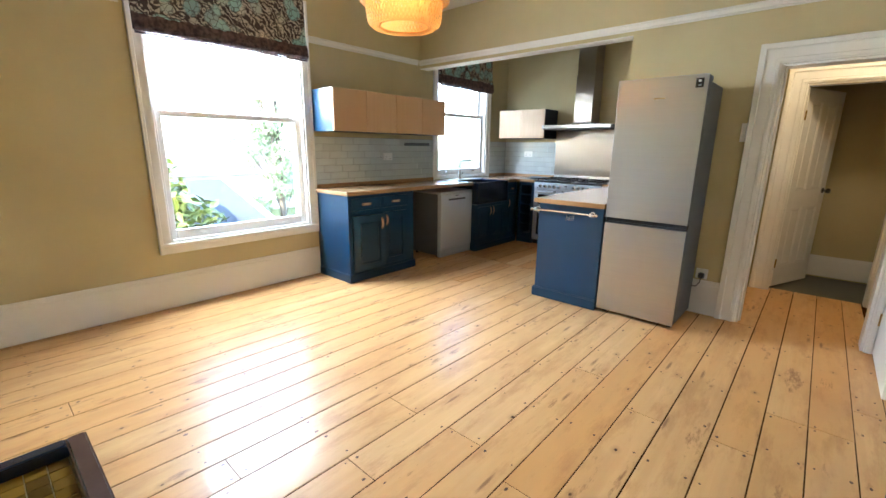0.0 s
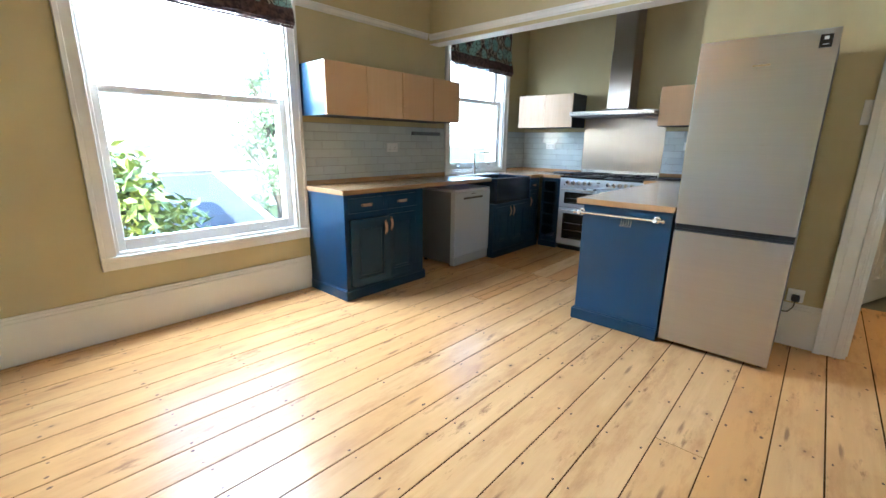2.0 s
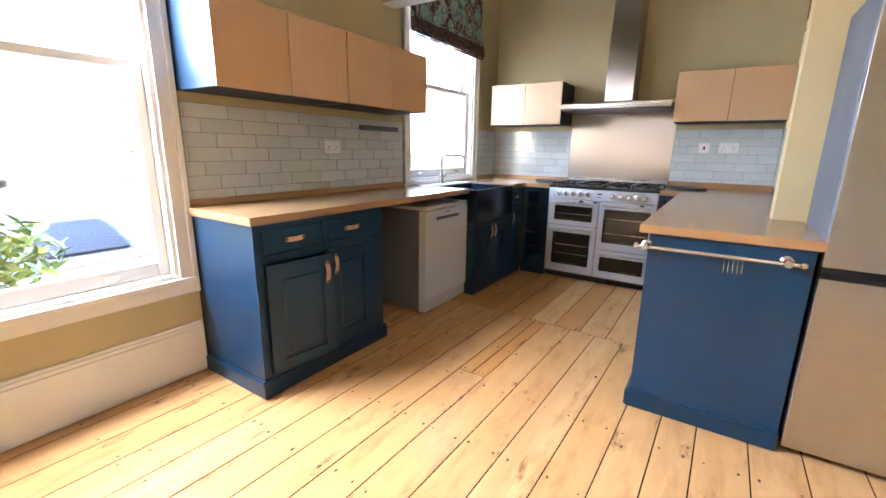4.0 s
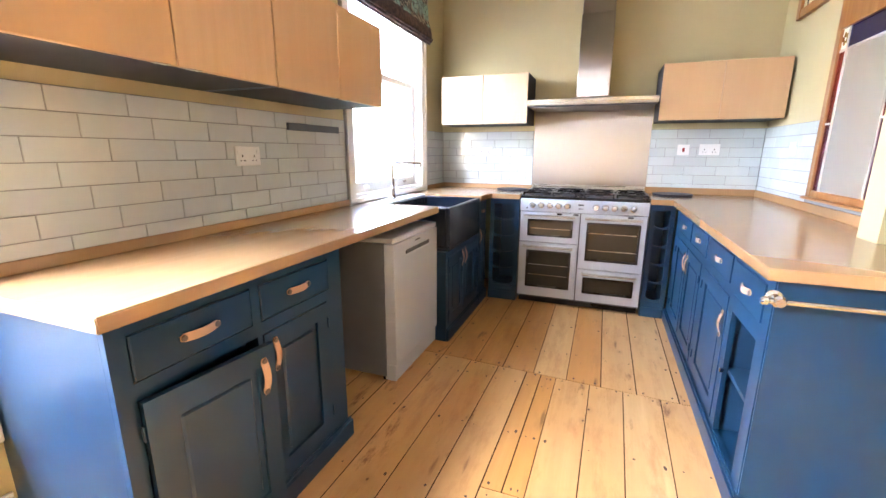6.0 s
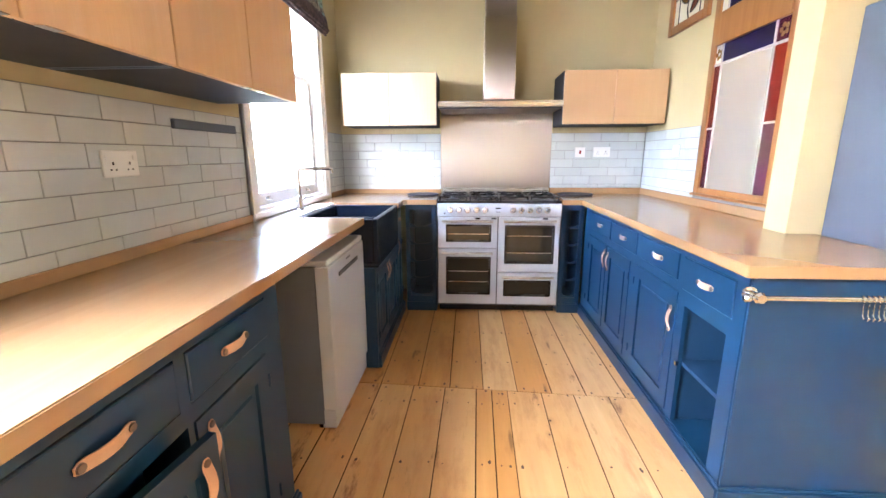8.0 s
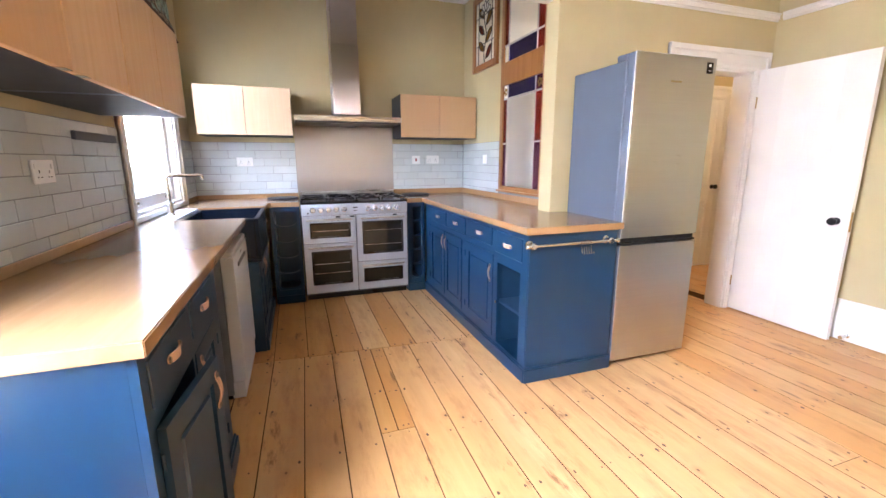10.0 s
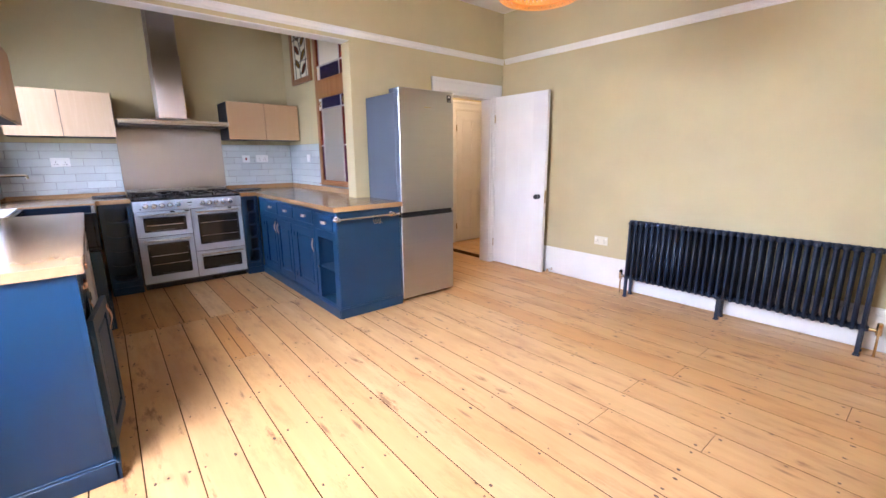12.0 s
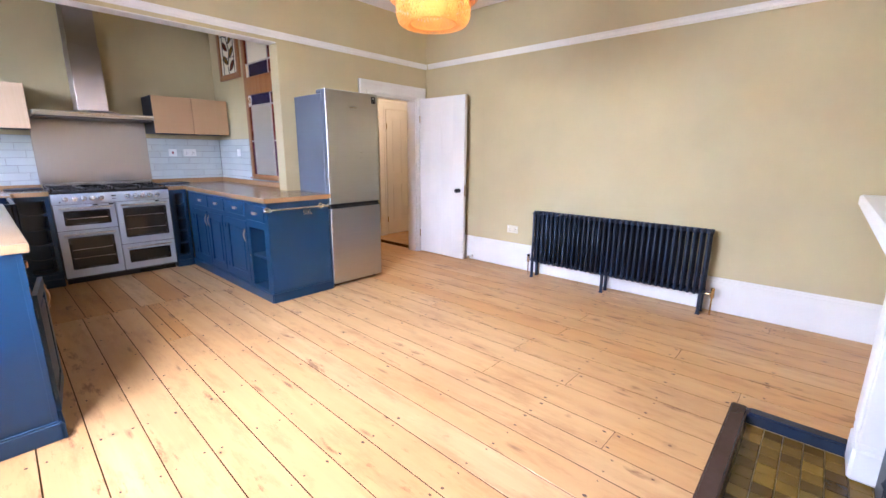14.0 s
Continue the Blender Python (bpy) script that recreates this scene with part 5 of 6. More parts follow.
# ---- pendant lamp ----
RATTAN = wood("woven_bamboo", (0.66, 0.42, 0.16), (0.48, 0.25, 0.07), 0.5, 2, 30)
_n = Nodes(RATTAN)
_tr = _n.add("ShaderNodeBsdfTranslucent", {"Color": (0.98, 0.64, 0.24, 1)})
_mx = _n.add("ShaderNodeMixShader", {0: 0.55, 1: _n.b.outputs[0], 2: _tr.outputs[0]})
_n.t.links.new(_mx.outputs[0], _n.t.nodes["Material Output"].inputs[0])
LX, LY, LZ = -1.22, 2.08, 1.995
lampshade = thing("pendant_lamp", (LX, LY, LZ), "lit pendant lamp with a stepped woven bamboo shade", "pendant lamp")


def weave(profile, count, slope, width):
    """Crossing thin strips over a turned profile of (radius, height)."""
    bm = bmesh.new()
    for way in (1, -1):
        for k in range(count):
            a0 = 2 * math.pi * k / count
            prev = None
            for j, (r, h) in enumerate(profile):
                a = a0 + way * slope * j
                rr = r + 0.0012 * way
                row = [bm.verts.new((LX + rr * math.cos(a + s * width / max(r, 0.05)), LY + rr * math.sin(a + s * width / max(r, 0.05)), LZ + h)) for s in (-0.5, 0.5)]
                if prev:
                    bm.faces.new((prev[0], prev[1], row[1], row[0]))
                prev = row
    return bm


lower = [(0.129, 0.012), (0.144, 0.003), (0.169, 0.004), (0.186, 0.018), (0.196, 0.045), (0.199, 0.080), (0.199, 0.120), (0.197, 0.150), (0.194, 0.180)]
upper = [(0.196, 0.128), (0.217, 0.118), (0.234, 0.130), (0.243, 0.155), (0.246, 0.190), (0.245, 0.240), (0.241, 0.290), (0.228, 0.330), (0.198, 0.360), (0.129, 0.375), (0.052, 0.380)]
liner = [(0.127, 0.014), (0.124, 0.050), (0.122, 0.090), (0.122, 0.140), (0.122, 0.200), (0.122, 0.260)]
part("lower_shade", weave(lower, 60, 0.085, 0.0072), RATTAN, lampshade)
part("upper_shade", weave(upper, 66, 0.075, 0.0078), RATTAN, lampshade)
part("inner_shade", weave(liner, 40, 0.12, 0.0068), RATTAN, lampshade)
bm = bmesh.new()
for r, h in ((0.129, 0.012), (0.196, 0.128), (0.127, 0.014), (0.052, 0.38), (0.246, 0.19)):
    tube(bm, [(LX + r * math.cos(a), LY + r * math.sin(a), LZ + h) for a in np.linspace(0, 2 * math.pi, 49)], 0.004, 6)
part("rim", bm, RATTAN, lampshade, "", True)
GLOW = material("lit_bulb_glass", (1, 0.85, 0.6), 0.4)
GLOW.node_tree.nodes["Principled BSDF"].inputs["Emission Color"].default_value = (1.0, 0.62, 0.25, 1)
GLOW.node_tree.nodes["Principled BSDF"].inputs["Emission Strength"].default_value = 0.4
bm = lathe(bmesh.new(), [(0.012, 0.10), (0.014, 0.07), (0.03, 0.04), (0.033, 0.015), (0.025, -0.01), (0.006, -0.022)], (LX, LY, LZ + 0.24), 20)
part("bulb", bm, GLOW, lampshade, "warm glowing bulb", True)
part("cord", cyl(bmesh.new(), (LX, LY, LZ + 0.375), (LX, LY, TOP - 0.03), 0.004, sides=8), BLACK, lampshade, "", True)
part("ceiling_rose", lathe(bmesh.new(), [(0.02, 0.0), (0.05, 0.012), (0.055, 0.03)], (LX, LY, TOP - 0.03), 24), PLASTIC_WHITE, lampshade, "", True)

# ---- fireplace ----
fire = thing("fireplace", (-1.2, 0.0, 0), "white painted fireplace surround with a cast iron insert", "fireplace")
FX0, FX1, FC = -1.93, -0.47, -1.2
FY = 0.145
for x0, x1 in ((FX0 + 0.04, FX0 + 0.24), (FX1 - 0.28, FX1 - 0.08)):
    leg = part("leg", boxes((x0, x1, S, FY - 0.02, 0.161, 1.05), bevel=0.004), WHITE_PAINT, fire)
    part("base_block", boxes((x0 - 0.004, x1 + 0.004, S, FY - 0.008, 0.012, 0.16), bevel=0.012), WHITE_PAINT, leg)
    part("base_moulding", boxes((x0 - 0.002, x1 + 0.002, S, FY - 0.014, 0.1605, 0.19), bevel=0.005), WHITE_PAINT, leg)
    part("raised_panel", boxes((x0 + 0.03, x1 - 0.03, FY - 0.022, FY - 0.008, 0.22, 0.95), bevel=0.005), WHITE_PAINT, leg)
    part("capital", boxes((x0 - 0.01, x1 + 0.01, S, FY + 0.01, 0.99, 1.0495), bevel=0.006), WHITE_PAINT, leg)
part("frieze", boxes((FX0 + 0.24, FX1 - 0.28, S, FY - 0.02, 0.86, 1.05), (FX0 + 0.30, FX1 - 0.34, FY - 0.022, FY - 0.006, 0.90, 1.01), bevel=0.004), WHITE_PAINT, fire)
bm = bmesh.new()
for a, z0, z1 in ((0.04, 1.05, 1.08), (0.08, 1.08, 1.11), (0.115, 1.11, 1.125)):
    box(bm, FX0 + 0.08 - a * 0.8, FX1 - 0.08 + a * 0.8, S, FY + a, z0, z1, bevel=0.008)
part("shelf_moulding", bm, WHITE_PAINT, fire)
part("shelf", boxes((FX0, FX1, S, FY + 0.127, 1.126, 1.172), bevel=0.008), WHITE_PAINT, fire, "white mantel shelf")
bm = boxes((FX0 + 0.24, FX0 + 0.40, S, 0.05, 0.0, 0.86), (FX1 - 0.44, FX1 - 0.28, S, 0.05, 0.0, 0.86), (FX0 + 0.40, FX1 - 0.44, S, 0.05, 0.68, 0.86), (FX0 + 0.40, FX1 - 0.44, S, -0.08, 0.0, 0.68), bevel=0.006)
part("cast_iron_insert", bm, IRON, fire, "dark cast iron insert")
bm = bmesh.new()
for k in range(9):
    x = FX0 + 0.44 + k * (FX1 - FX0 - 0.92) / 8
    tube(bm, [(x, 0.03, 0.10), (x, 0.06, 0.16), (x, 0.045, 0.24)], 0.008, 8)
box(bm, FX0 + 0.41, FX1 - 0.45, -0.06, 0.05, 0.08, 0.105, bevel=0.004)
part("fire_grate", bm, IRON, fire)

HX0, HX1, HY = -1.85, -0.50, 0.58
FENDER_WOOD = painted("dark_polished_fender", (0.065, 0.034, 0.028), 0.22, 0.25, 40, 0.08)
FENDER_IRON = painted("blued_iron_fender", (0.018, 0.03, 0.055), 0.25, 0.25, 40, 0.1)
fender = thing("hearth_fender", (-1.2, 0.3, 0), "low dark polished fender round the tiled hearth", "fender")


def kerb(x0, x1, y0, y1):
    bm = boxes((x0, x1, y0, y1, 0.0, 0.066))
    top = [e for e in bm.edges if all(v.co.z > 0.05 for v in e.verts)]
    bmesh.ops.bevel(bm, geom=top, offset=0.009, segments=3, affect="EDGES")
    return bm


part("front_rail", kerb(HX0, HX1, HY - 0.075, HY), FENDER_WOOD, fender, "dark polished front rail", True)
for x0 in (HX0, HX1 - 0.07):
    part("side_rail", kerb(x0, x0 + 0.07, 0.125, HY - 0.076), FENDER_IRON, fender, "blue-black iron side rail", True)
hearth = structure("hearth", boxes((HX0 + 0.01, HX1 - 0.01, S + 0.01, HY - 0.02, -0.018, 0.0065)), GROUT_OCHRE, "hearth of small glazed ochre tiles", "hearth")


def share(name, bm, mat):
    bmesh.ops.recalc_face_normals(bm, faces=bm.faces)
    me = bpy.data.meshes.new(name)
    bm.to_mesh(me)
    bm.free()
    me.materials.append(mat)
    return me


# ---- outdoors ----
GRASS = painted("garden_ground", (0.04, 0.05, 0.02), 0.95, 0.4, 3, 0.4)
SLATE = painted("grey_roof_slate", (0.040, 0.043, 0.047), 0.8, 0.08, 8, 0.3)
SOLAR = painted("dark_solar_panel", (0.006, 0.008, 0.012), 0.5, 0.1, 20, 0.02)
RENDERED = painted("pale_house_render", (0.3, 0.28, 0.25), 0.9, 0.1, 10, 0.2)
# Distance haze is put into the pale colours of the far roofs and panes.
ROOF_TILE = painted("hazed_brown_roof_tiles", (0.13, 0.115, 0.105), 0.9, 0.2, 10, 0.3)
BARK = painted("tree_bark", (0.10, 0.075, 0.05), 0.95, 0.3, 20, 0.6)
HAZED_GLASS = painted("hazed_window_glass", (0.45, 0.46, 0.48), 0.2, 0.05, 10, 0.02)
GUTTER = painted("white_fascia", (0.3, 0.3, 0.3), 0.5, 0.05, 30, 0.05)
for m in (SLATE, SOLAR, ROOF_TILE, RENDERED, GRASS):
    m.node_tree.nodes["Principled BSDF"].inputs["Specular IOR Level"].default_value = 0.1
ground = structure("ground", boxes((-400, W - 0.3, -400, 400, -3.6, -3.3)), GRASS, "garden ground below the windows", "ground")


def leaf_material(name, c1, c2):
    m = material(name, c1, 0.5)
    n = Nodes(m)
    r = n.add("ShaderNodeNewGeometry").outputs["Random Per Island"]
    n.colour(n.ramp(r, (0.0, c1), (1.0, c2)))
    return m


LEAF = leaf_material("glossy_shrub_leaf", (0.05, 0.09, 0.015), (0.26, 0.27, 0.045))
LEAF_FAR = leaf_material("pale_tree_leaf", (0.12, 0.16, 0.08), (0.21, 0.25, 0.13))


def leaves(clumps, count, size, seed, shape=0.42):
    """Many small folded leaves scattered through ellipsoid clumps (x, y, z, rx, ry, rz)."""
    rng = random.Random(seed)
    verts, faces = [], []
    for cx, cy, cz, rx, ry, rz in clumps:
        for _ in range(count):
            d = Vector((rng.gauss(0, 1), rng.gauss(0, 1), rng.gauss(0, 1))).normalized()
            k = rng.random() ** 0.4
            p = Vector((cx + d.x * rx * k, cy + d.y * ry * k, cz + d.z * rz * k))
            s = size * rng.uniform(0.6, 1.3)
            q = Euler((rng.uniform(-1.0, 1.0), rng.uniform(-1.0, 1.0), rng.uniform(0, 6.3))).to_matrix()
            i = len(verts)
            for v in ((-s, 0, 0), (0, s * shape, 0.12 * s), (s, 0, -0.1 * s), (0, -s * shape, 0.12 * s), (0, 0, -0.05 * s)):
                verts.append(p + q @ Vector(v))
            faces += [(i, i + 4, i + 1), (i + 1, i + 4, i + 2), (i, i + 3, i + 4), (i + 3, i + 2, i + 4)]
    me = bpy.data.meshes.new("crown")
    me.from_pydata([tuple(v) for v in verts], [], faces)
    return me


def tree(name, base, top, clumps, count, size, mat, seed, label, shape=0.42):
    t = thing(name, base, label, "tree")
    bm = bmesh.new()
    b = Vector(base)
    cyl(bm, b, (b.x + 0.1, b.y, (b.z + top) / 2), 0.16, 0.10, 10)
    cyl(bm, (b.x + 0.1, b.y, (b.z + top) / 2), (b.x, b.y, top), 0.10, 0.03, 8)
    for c in clumps:
        cyl(bm, (b.x + 0.08, b.y, b.z + (c[2] - b.z) * 0.6), (c[0], c[1], c[2]), 0.045, 0.012, 6)
    part("trunk", bm, BARK, t, "", True)
    me = leaves(clumps, count, size, seed, shape)
    me.materials.append(mat)
    ob = new("crown", me)
    ob.parent = t
    bpy.context.view_layer.update()
    ob.matrix_parent_inverse = t.matrix_world.inverted()
    return t


rng = random.Random(3)
shrub = [(-6.7 + rng.uniform(-0.5, 0.5), y + rng.uniform(-0.2, 0.2), z + rng.uniform(-0.15, 0.15), 0.5, 0.45, 0.4) for y, top in ((0.2, 1.0), (0.7, 1.1), (1.2, 1.0), (1.6, 1.0), (1.95, 0.85), (2.3, 0.5), (2.65, 0.05)) for z in (top, top - 0.55, top - 1.1, top - 1.7)]
tree("garden_shrub", (-6.7, 1.4, -3.3), 0.8, shrub, 190, 0.11, LEAF, 4, "large leafy yellow-green shrub outside the window")
tall = [(-15 + rng.uniform(-0.8, 0.8), 8.2 + rng.uniform(-1.25, 1.05) * (1.0 - 0.012 * k), -1.2 + k * 0.18, 0.6, 0.62, 0.42) for k in range(30)]
tree("garden_tree", (-15, 8.45, -3.3), 4.2, tall, 180, 0.12, LEAF_FAR, 8, "tall thin pale green tree beyond the roofs", 0.3)

shed = thing("garden_building", (-12.8, 4.0, -3.3), "low building with a grey slate roof and a solar panel", "building")
part("wall", boxes((-14.9, -11.0, 0.5, 5.9, -3.3, -1.1)), RENDERED, shed)


def slope(x):
    return -0.95 + (-10.8 - x) * 0.30


def roof_slab(x0, x1, y0, y1, lift, thick):
    """A slab that lies along the roof's slope."""
    bm = boxes((x0, x1, y0, y1, 0, thick))
    for v in bm.verts:
        v.co.z += slope(v.co.x) + lift
    return bm


part("roof", roof_slab(-14.8, -10.8, 0.2, 6.2, -0.1, 0.1), SLATE, shed)
part("fascia", roof_slab(-14.85, -10.75, 6.2, 6.34, -0.12, 0.2), GUTTER, shed)
part("gutter", boxes((-10.8, -10.68, 0.2, 6.3, -1.08, -0.97), bevel=0.02), GUTTER, shed)
part("solar_panel", roof_slab(-12.6, -11.2, 4.0, 5.3, 0.03, 0.04), SOLAR, shed)


def house(x, y, w, d, h, label):
    """A far house with a hipped roof, chimney and windows."""
    t = thing("house", (x, y, -3.3), label, "house", "far houses")
    part("wall", boxes((x - d / 2, x + d / 2, y - w / 2, y + w / 2, -3.3, h)), RENDERED, t)
    bm = bmesh.new()
    e = 0.4
    b = [bm.verts.new(p) for p in ((x - d / 2 - e, y - w / 2 - e, h), (x + d / 2 + e, y - w / 2 - e, h), (x + d / 2 + e, y + w / 2 + e, h), (x - d / 2 - e, y + w / 2 + e, h))]
    r = [bm.verts.new((x, y - w / 2 + d / 2, h + d * 0.32)), bm.verts.new((x, y + w / 2 - d / 2, h + d * 0.32))]
    bm.faces.new((b[1], b[2], r[1], r[0]))
    bm.faces.new((b[3], b[0], r[0], r[1]))
    bm.faces.new((b[0], b[1], r[0]))
    bm.faces.new((b[2], b[3], r[1]))
    bm.faces.new(b[::-1])
    roof = part("roof", bm, ROOF_TILE, t)
    part("chimney", boxes((x - 0.3, x + 0.3, y - 0.5, y + 0.5, h + d * 0.2, h + d * 0.42)), RENDERED, roof)
    n = int(w // 3)
    for k in range(n):
        yy = y - w / 2 + w * (k + 0.5) / n
        wn_ = part("window", boxes((x + d / 2, x + d / 2 + 0.05, yy - 0.6, yy + 0.6, h - 1.9, h - 0.6)), GUTTER, t)
        part("pane", boxes((x + d / 2 + 0.03, x + d / 2 + 0.06, yy - 0.5, yy + 0.5, h - 1.8, h - 0.7)), HAZED_GLASS, wn_)


house(-34, 14, 12, 8, -0.6, "far pale house with a brown hipped roof")
house(-40, 30, 13, 8, -0.4, "far pale house with a brown hipped roof")
house(-38, 2, 11, 8, -0.8, "far pale house with a brown hipped roof")
house(-30, -12, 11, 8, -0.8, "far pale house with a brown hipped roof")

# ---- wall tiles ----
TL, TH, TG = 0.237, 0.0757, 0.0027


def tile_mesh(length):
    bm = boxes((0.0, length - TG, -0.008, 0.0, 0.0, TH - TG))
    front = [e for e in bm.edges if all(v.co.y < -0.004 for v in e.verts)]
    bmesh.ops.bevel(bm, geom=front, offset=0.0016, segments=1, affect="EDGES")
    return share("tile", bm, TILE)


tile_cache = {}


def tile_wall(parent, turn, u0, u1, z0, rows, holes=()):
    """Running-bond tiles on a wall; turn places (u, 0, z) in the world. Tiles stop at the holes (u0, u1, z0, z1)."""
    for r in range(rows):
        z = z0 + r * TH
        spans = [(u0, u1)]
        for h in holes:
            if h[2] < z + TH - 0.01 and h[3] > z + 0.01:
                spans = [q for a, b in spans for q in ((a, min(b, h[0])), (max(a, h[1]), b)) if q[1] - q[0] > 0.02]
        for a, b in spans:
            off = 0.073 + TL / 3 * (6 - r)
            u = off + TL * math.floor((a - off) / TL)
            while u < b - 0.012:
                p, q = max(u, a), min(u + TL, b)
                if q - p > 0.012:
                    key = round(q - p, 3)
                    if key not in tile_cache:
                        tile_cache[key] = tile_mesh(key)
                    piece("tile", tile_cache[key], parent, turn @ Matrix.Translation((p, 0, z)))
                u += TL


TZ = TOPZ + 0.012
west_turn = Matrix(((0, -1, 0, W + 0.001), (1, 0, 0, 0), (0, 0, 1, 0), (0, 0, 0, 1)))
north_turn = Matrix(((1, 0, 0, 0), (0, 1, 0, N - 0.001), (0, 0, 1, 0), (0, 0, 0, 1)))
east_turn = Matrix(((0, 1, 0, KE - 0.001), (-1, 0, 0, 0), (0, 0, 1, 0), (0, 0, 0, 1)))
part("grout_bed", boxes((W, W + 0.004, 2.895, WIN2[0] - 0.0902, TZ, TZ + 7 * TH), (W, W + 0.004, WIN2[1] + 0.091, N, TZ, TZ + 7 * TH)), GROUT, wall_west)
part("grout_bed", boxes((W, -2.551, N - 0.004, N, TZ, TZ + 7 * TH), (-1.552, KE, N - 0.004, N, TZ, TZ + 7 * TH)), GROUT, wall_north)
part("grout_bed", boxes((KE - 0.004, KE, 5.587, N, TZ, TZ + 7 * TH), (KE - 0.004, KE, P1, 5.587, TZ, 1.018)), GROUT, wall_kitchen_east)
tile_wall(wall_west, west_turn, 2.897, WIN2[0] - 0.0905, TZ, 7)
tile_wall(wall_west, west_turn, WIN2[1] + 0.092, N - 0.01, TZ, 7)
tile_wall(wall_north, north_turn, W + 0.01, -2.552, TZ, 7)
tile_wall(wall_north, north_turn, -1.551, KE - 0.01, TZ, 7)
tile_wall(wall_kitchen_east, east_turn, -(N - 0.01), -5.589, TZ, 7)

# hearth tiles
HT = 0.0745
bm = boxes((0, HT - 0.004, 0, HT - 0.004, 0, 0.006))
bmesh.ops.bevel(bm, geom=[e for e in bm.edges if all(v.co.z > 0.003 for v in e.verts)], offset=0.0015, segments=1, affect="EDGES")
ht = share("hearth_tile", bm, HEARTH_TILE)
for i in range(16):
    for j in range(8):
        x, y = HX0 + 0.076 + i * HT, HY - 0.078 - (8 - j) * HT
        if x + HT < HX1 - 0.06:
            piece("tile", ht, hearth, Matrix.Translation((x, y, 0.006)))

# ---- floorboards ----
SEAMS = [-3.50, -3.40, -3.22, -3.036, -2.852, -2.659, -2.479, -2.302, -2.128, -1.942, -1.765, -1.58, -1.40, -1.235, -1.07, -0.855, -0.655, -0.45, -0.247, -0.043, 0.147, 0.356, 0.54, 0.72, 0.897, 1.035, 1.17]
KITCHEN_SEAMS = [-3.50, -3.40, -3.19, -2.99, -2.794, -2.575, -2.394, -2.203, -2.013, -1.823, -1.637, -1.429, -1.24, -1.05, -0.86, -0.67]
JOINTS = {-2.302: (0.57,), -1.235: (0.97,), -1.07: (1.80,), -0.855: (1.35,), -0.655: (1.83,), -0.45: (0.565,), -0.043: (0.96, 2.62), 0.897: (0.54, 3.45)}


def seam_x(x, y):
    """The boards by the window fan out a little towards the kitchen."""
    return x + 0.022 * min(1.0, max(0.0, (-0.8 - x) / 0.5)) * (y - 2.0) * (x > W)


rng = random.Random(11)
nails = bmesh.new()


def joint_y(x):
    """The cross joint where the kitchen's boards begin."""
    return 4.72 - 0.055 * (min(-1.4, max(-2.95, x)) + 2.85)


def board(a0, a1, b0, b1, c, d, mat=None, start_skew=False, end_skew=False):
    """One board between two seams, which lie at a0 and b0 at its start and at a1 and b1 at its end."""
    g = rng.uniform(0.0016, 0.0038)
    drop = rng.uniform(-0.0006, 0.0)
    e = 0.0014
    skew = [joint_y(x) - joint_y((a0 + b0) / 2) for x in (a0, b0)]
    cs = [c + 0.0014 + (q if start_skew else 0.0) for q in skew]
    ds = [d - 0.0014 + (q if end_skew else 0.0) for q in skew]
    bm = bmesh.new()
    low = [bm.verts.new(p) for p in ((a0 + g, cs[0], -0.02), (b0 - g, cs[1], -0.02), (b1 - g, ds[1], -0.02), (a1 + g, ds[0], -0.02))]
    mid = [bm.verts.new((v.co.x, v.co.y, drop - e)) for v in low]
    top = [bm.verts.new(p) for p in ((a0 + g + e, cs[0] + e, drop), (b0 - g - e, cs[1] + e, drop), (b1 - g - e, ds[1] - e, drop), (a1 + g + e, ds[0] - e, drop))]
    for p, q in ((low, mid), (mid, top)):
        for k in range(4):
            bm.faces.new((p[k], p[(k + 1) % 4], q[(k + 1) % 4], q[k]))
    bm.faces.new(top)
    part("floorboard", bm, mat or BOARD, floor)
    spots = [c + 0.028, d - 0.028] + [q for q in np.arange(math.ceil(c / 0.455) * 0.455, d, 0.455) if q - c > 0.12 and d - q > 0.12]
    for y in spots:
        f = (y - c) / (d - c)
        xa, xb = a0 + (a1 - a0) * f, b0 + (b1 - b0) * f
        for x in (xa + 0.032, xb - 0.032):
            if rng.random() < 0.12:
                continue
            x += rng.uniform(-0.009, 0.009)
            yy = y + rng.uniform(-0.012, 0.012)
            r, long = rng.uniform(0.0035, 0.0075), rng.uniform(1.0, 1.9)
            nails.faces.new([nails.verts.new((x + r * math.cos(k * math.pi / 4) * rng.uniform(0.75, 1.15), yy + r * long * math.sin(k * math.pi / 4) * rng.uniform(0.75, 1.15), drop + 0.0006)) for k in range(8)])


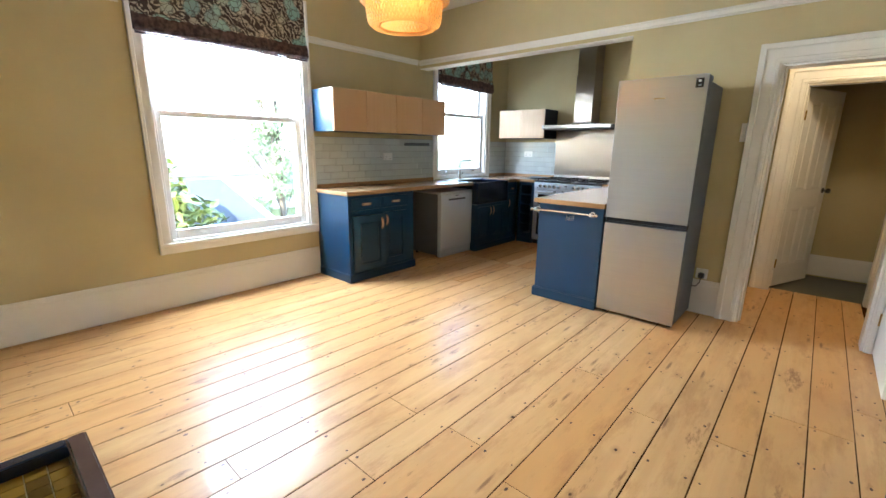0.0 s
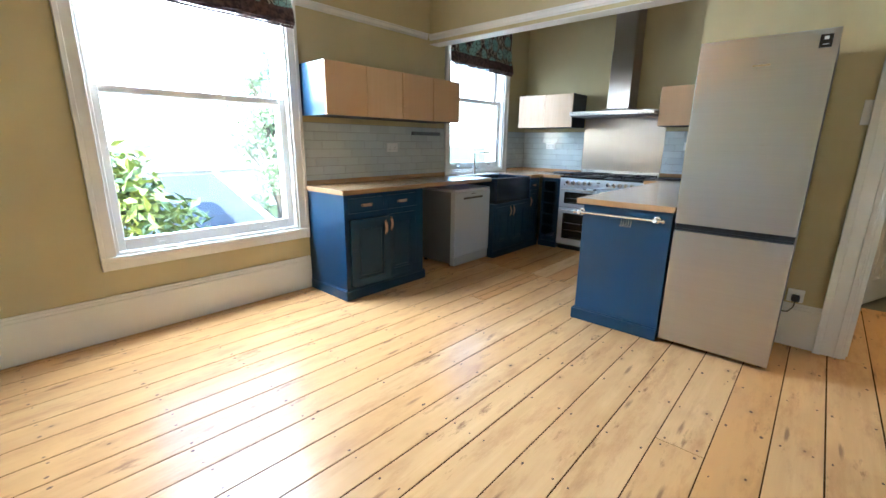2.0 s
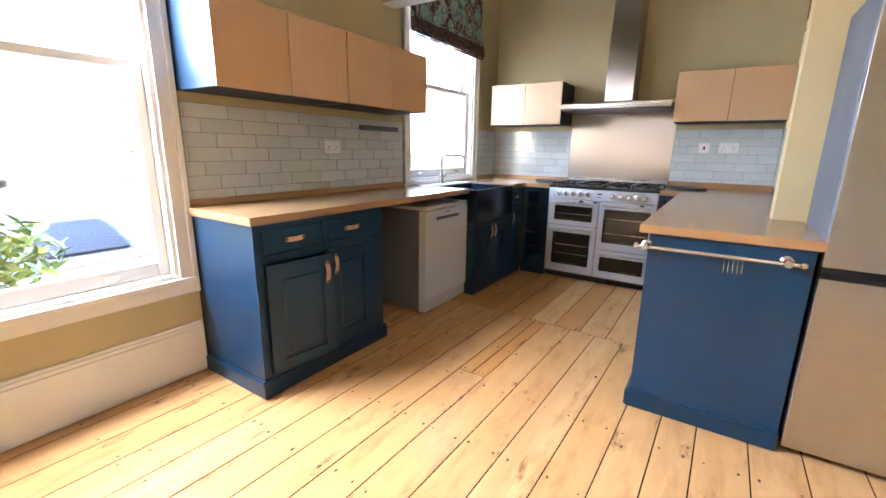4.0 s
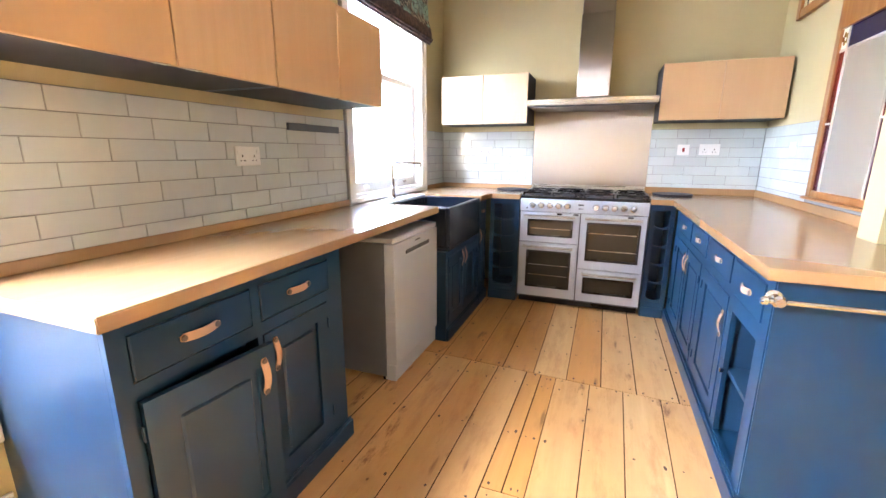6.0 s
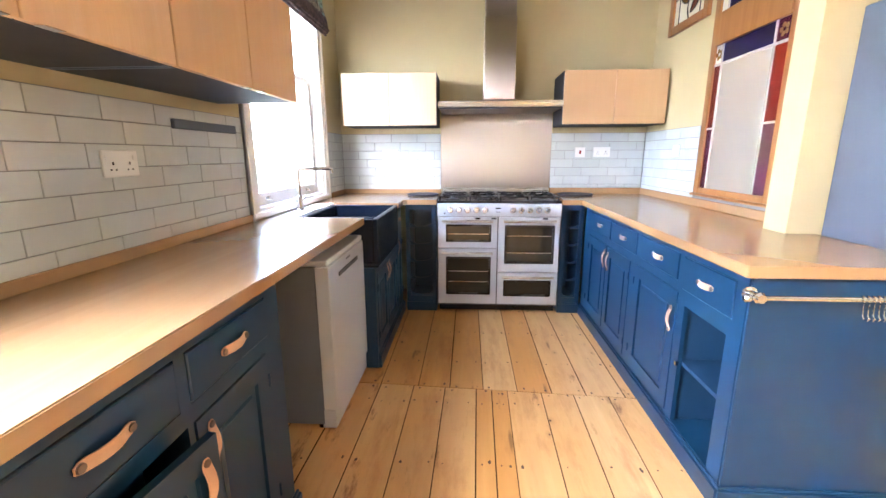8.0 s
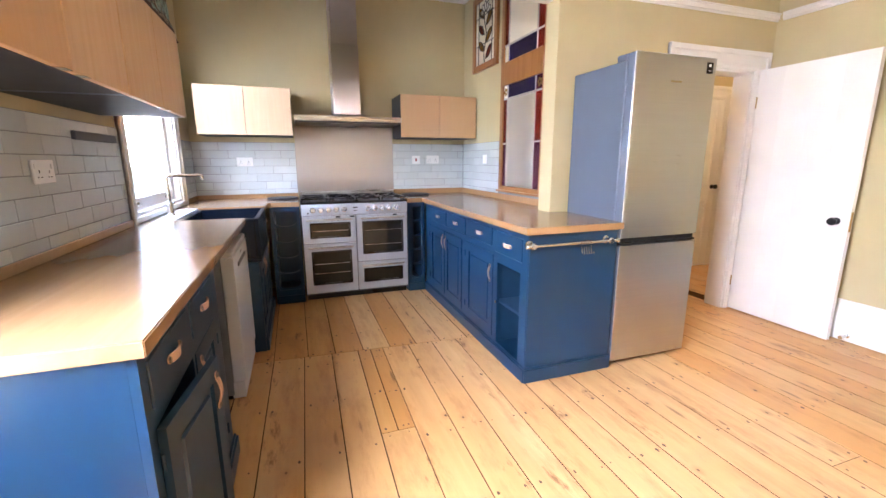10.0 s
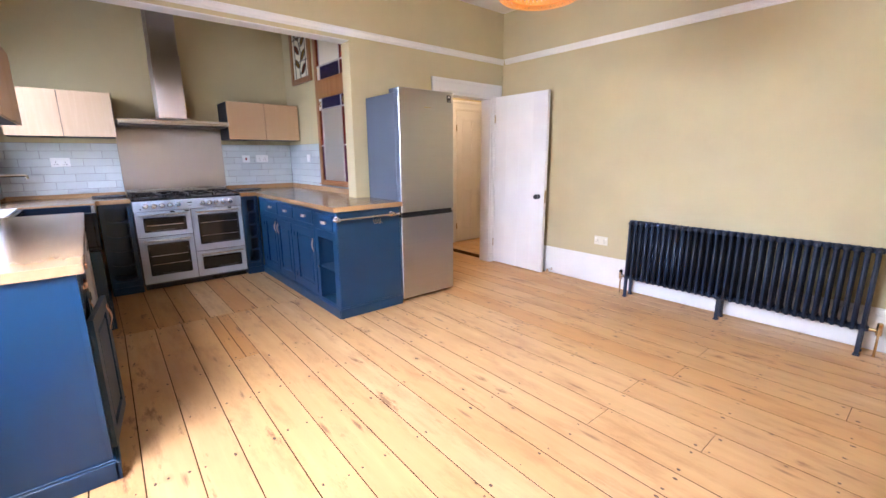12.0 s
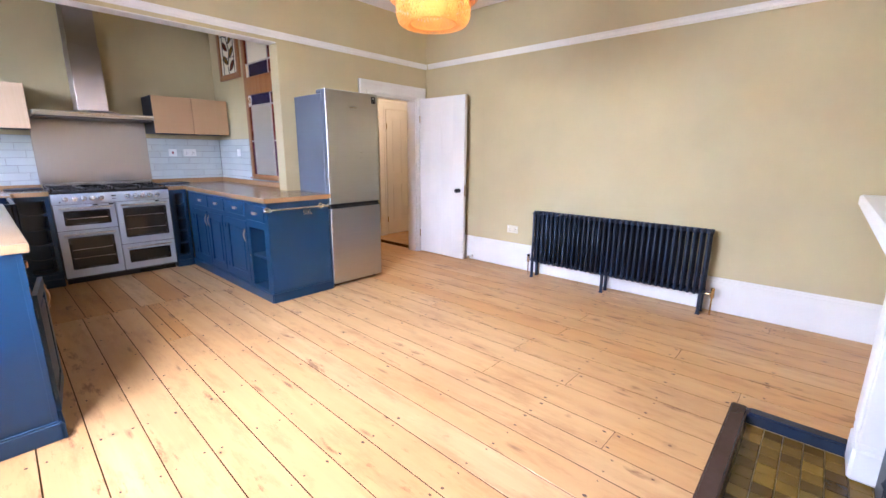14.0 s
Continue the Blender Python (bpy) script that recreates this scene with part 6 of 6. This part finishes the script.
for a, b in zip(SEAMS, SEAMS[1:]):
    mid = (a + b) / 2
    end = joint_y(mid) if b < KE + 0.1 else (H0 + 0.1 if DOOR0 - 0.1 < mid < DOOR1 + 0.1 else P0)
    cuts = [S, *JOINTS.get(a, ())]
    while cuts[-1] < end - 0.01:
        nxt = cuts[-1] + (rng.choice((1.82, 2.28, 2.74, 3.2)) if a > -0.9 else 9.0)
        cuts.append(end if nxt > end - 0.7 else nxt)
    if a == -2.302:
        cuts = [S, 0.57, 3.72, end]
    for c, d in zip(cuts, cuts[1:]):
        if c < HY and HX0 < mid < HX1 and b <= HX1 + 0.3 and a >= HX0 - 0.3:
            c = max(c, HY - 0.03)
            if d - c < 0.02:
                continue
        xs = [seam_x(a, c), seam_x(a, d), seam_x(b, c), seam_x(b, d)]
        if a == -2.302 and c > 3.5:
            m0, m1 = (xs[0] + xs[2]) / 2, (xs[1] + xs[3]) / 2
            board(xs[0], xs[1], m0, m1, c, joint_y((xs[1] + m1) / 2), BOARD_AMBER, False, True)
            board(m0, m1, xs[2], xs[3], c, joint_y((m1 + xs[3]) / 2), BOARD_AMBER, False, True)
        else:
            to_joint = d == end and b < KE + 0.1
            board(*xs, c, joint_y((xs[1] + xs[3]) / 2) if to_joint else d, None, False, to_joint)
for a, b in zip(KITCHEN_SEAMS, KITCHEN_SEAMS[1:]):
    mid = (a + b) / 2
    board(a, a, b, b, joint_y(mid), N, BOARD_AMBER if mid < -2.2 or -2.0 < mid < -1.9 else BOARD, True)
NAIL = painted("rusty_nail_head", (0.10, 0.045, 0.018), 0.6, 0.3, 200, 0.1)
nail_ob = part("nail_heads", nails, NAIL, floor)
nail_ob["kind"] = "stuff"
for k in range(8):
    x0 = 1.17 + 0.2 * k
    part("floorboard", boxes((x0 + 0.002, x0 + 0.198, P1, H0 + 0.1, -0.02, -0.0005), bevel=0.001), BOARD, floor)
for x0, x1 in ((-0.70, -0.50), (-0.50, -0.30), (-0.30, -0.10), (-0.10, 0.11)):
    part("floorboard", boxes((x0 + 0.002, x1 - 0.002, P1, H0 + 0.1, -0.02, -0.0005), bevel=0.001), BOARD, floor)
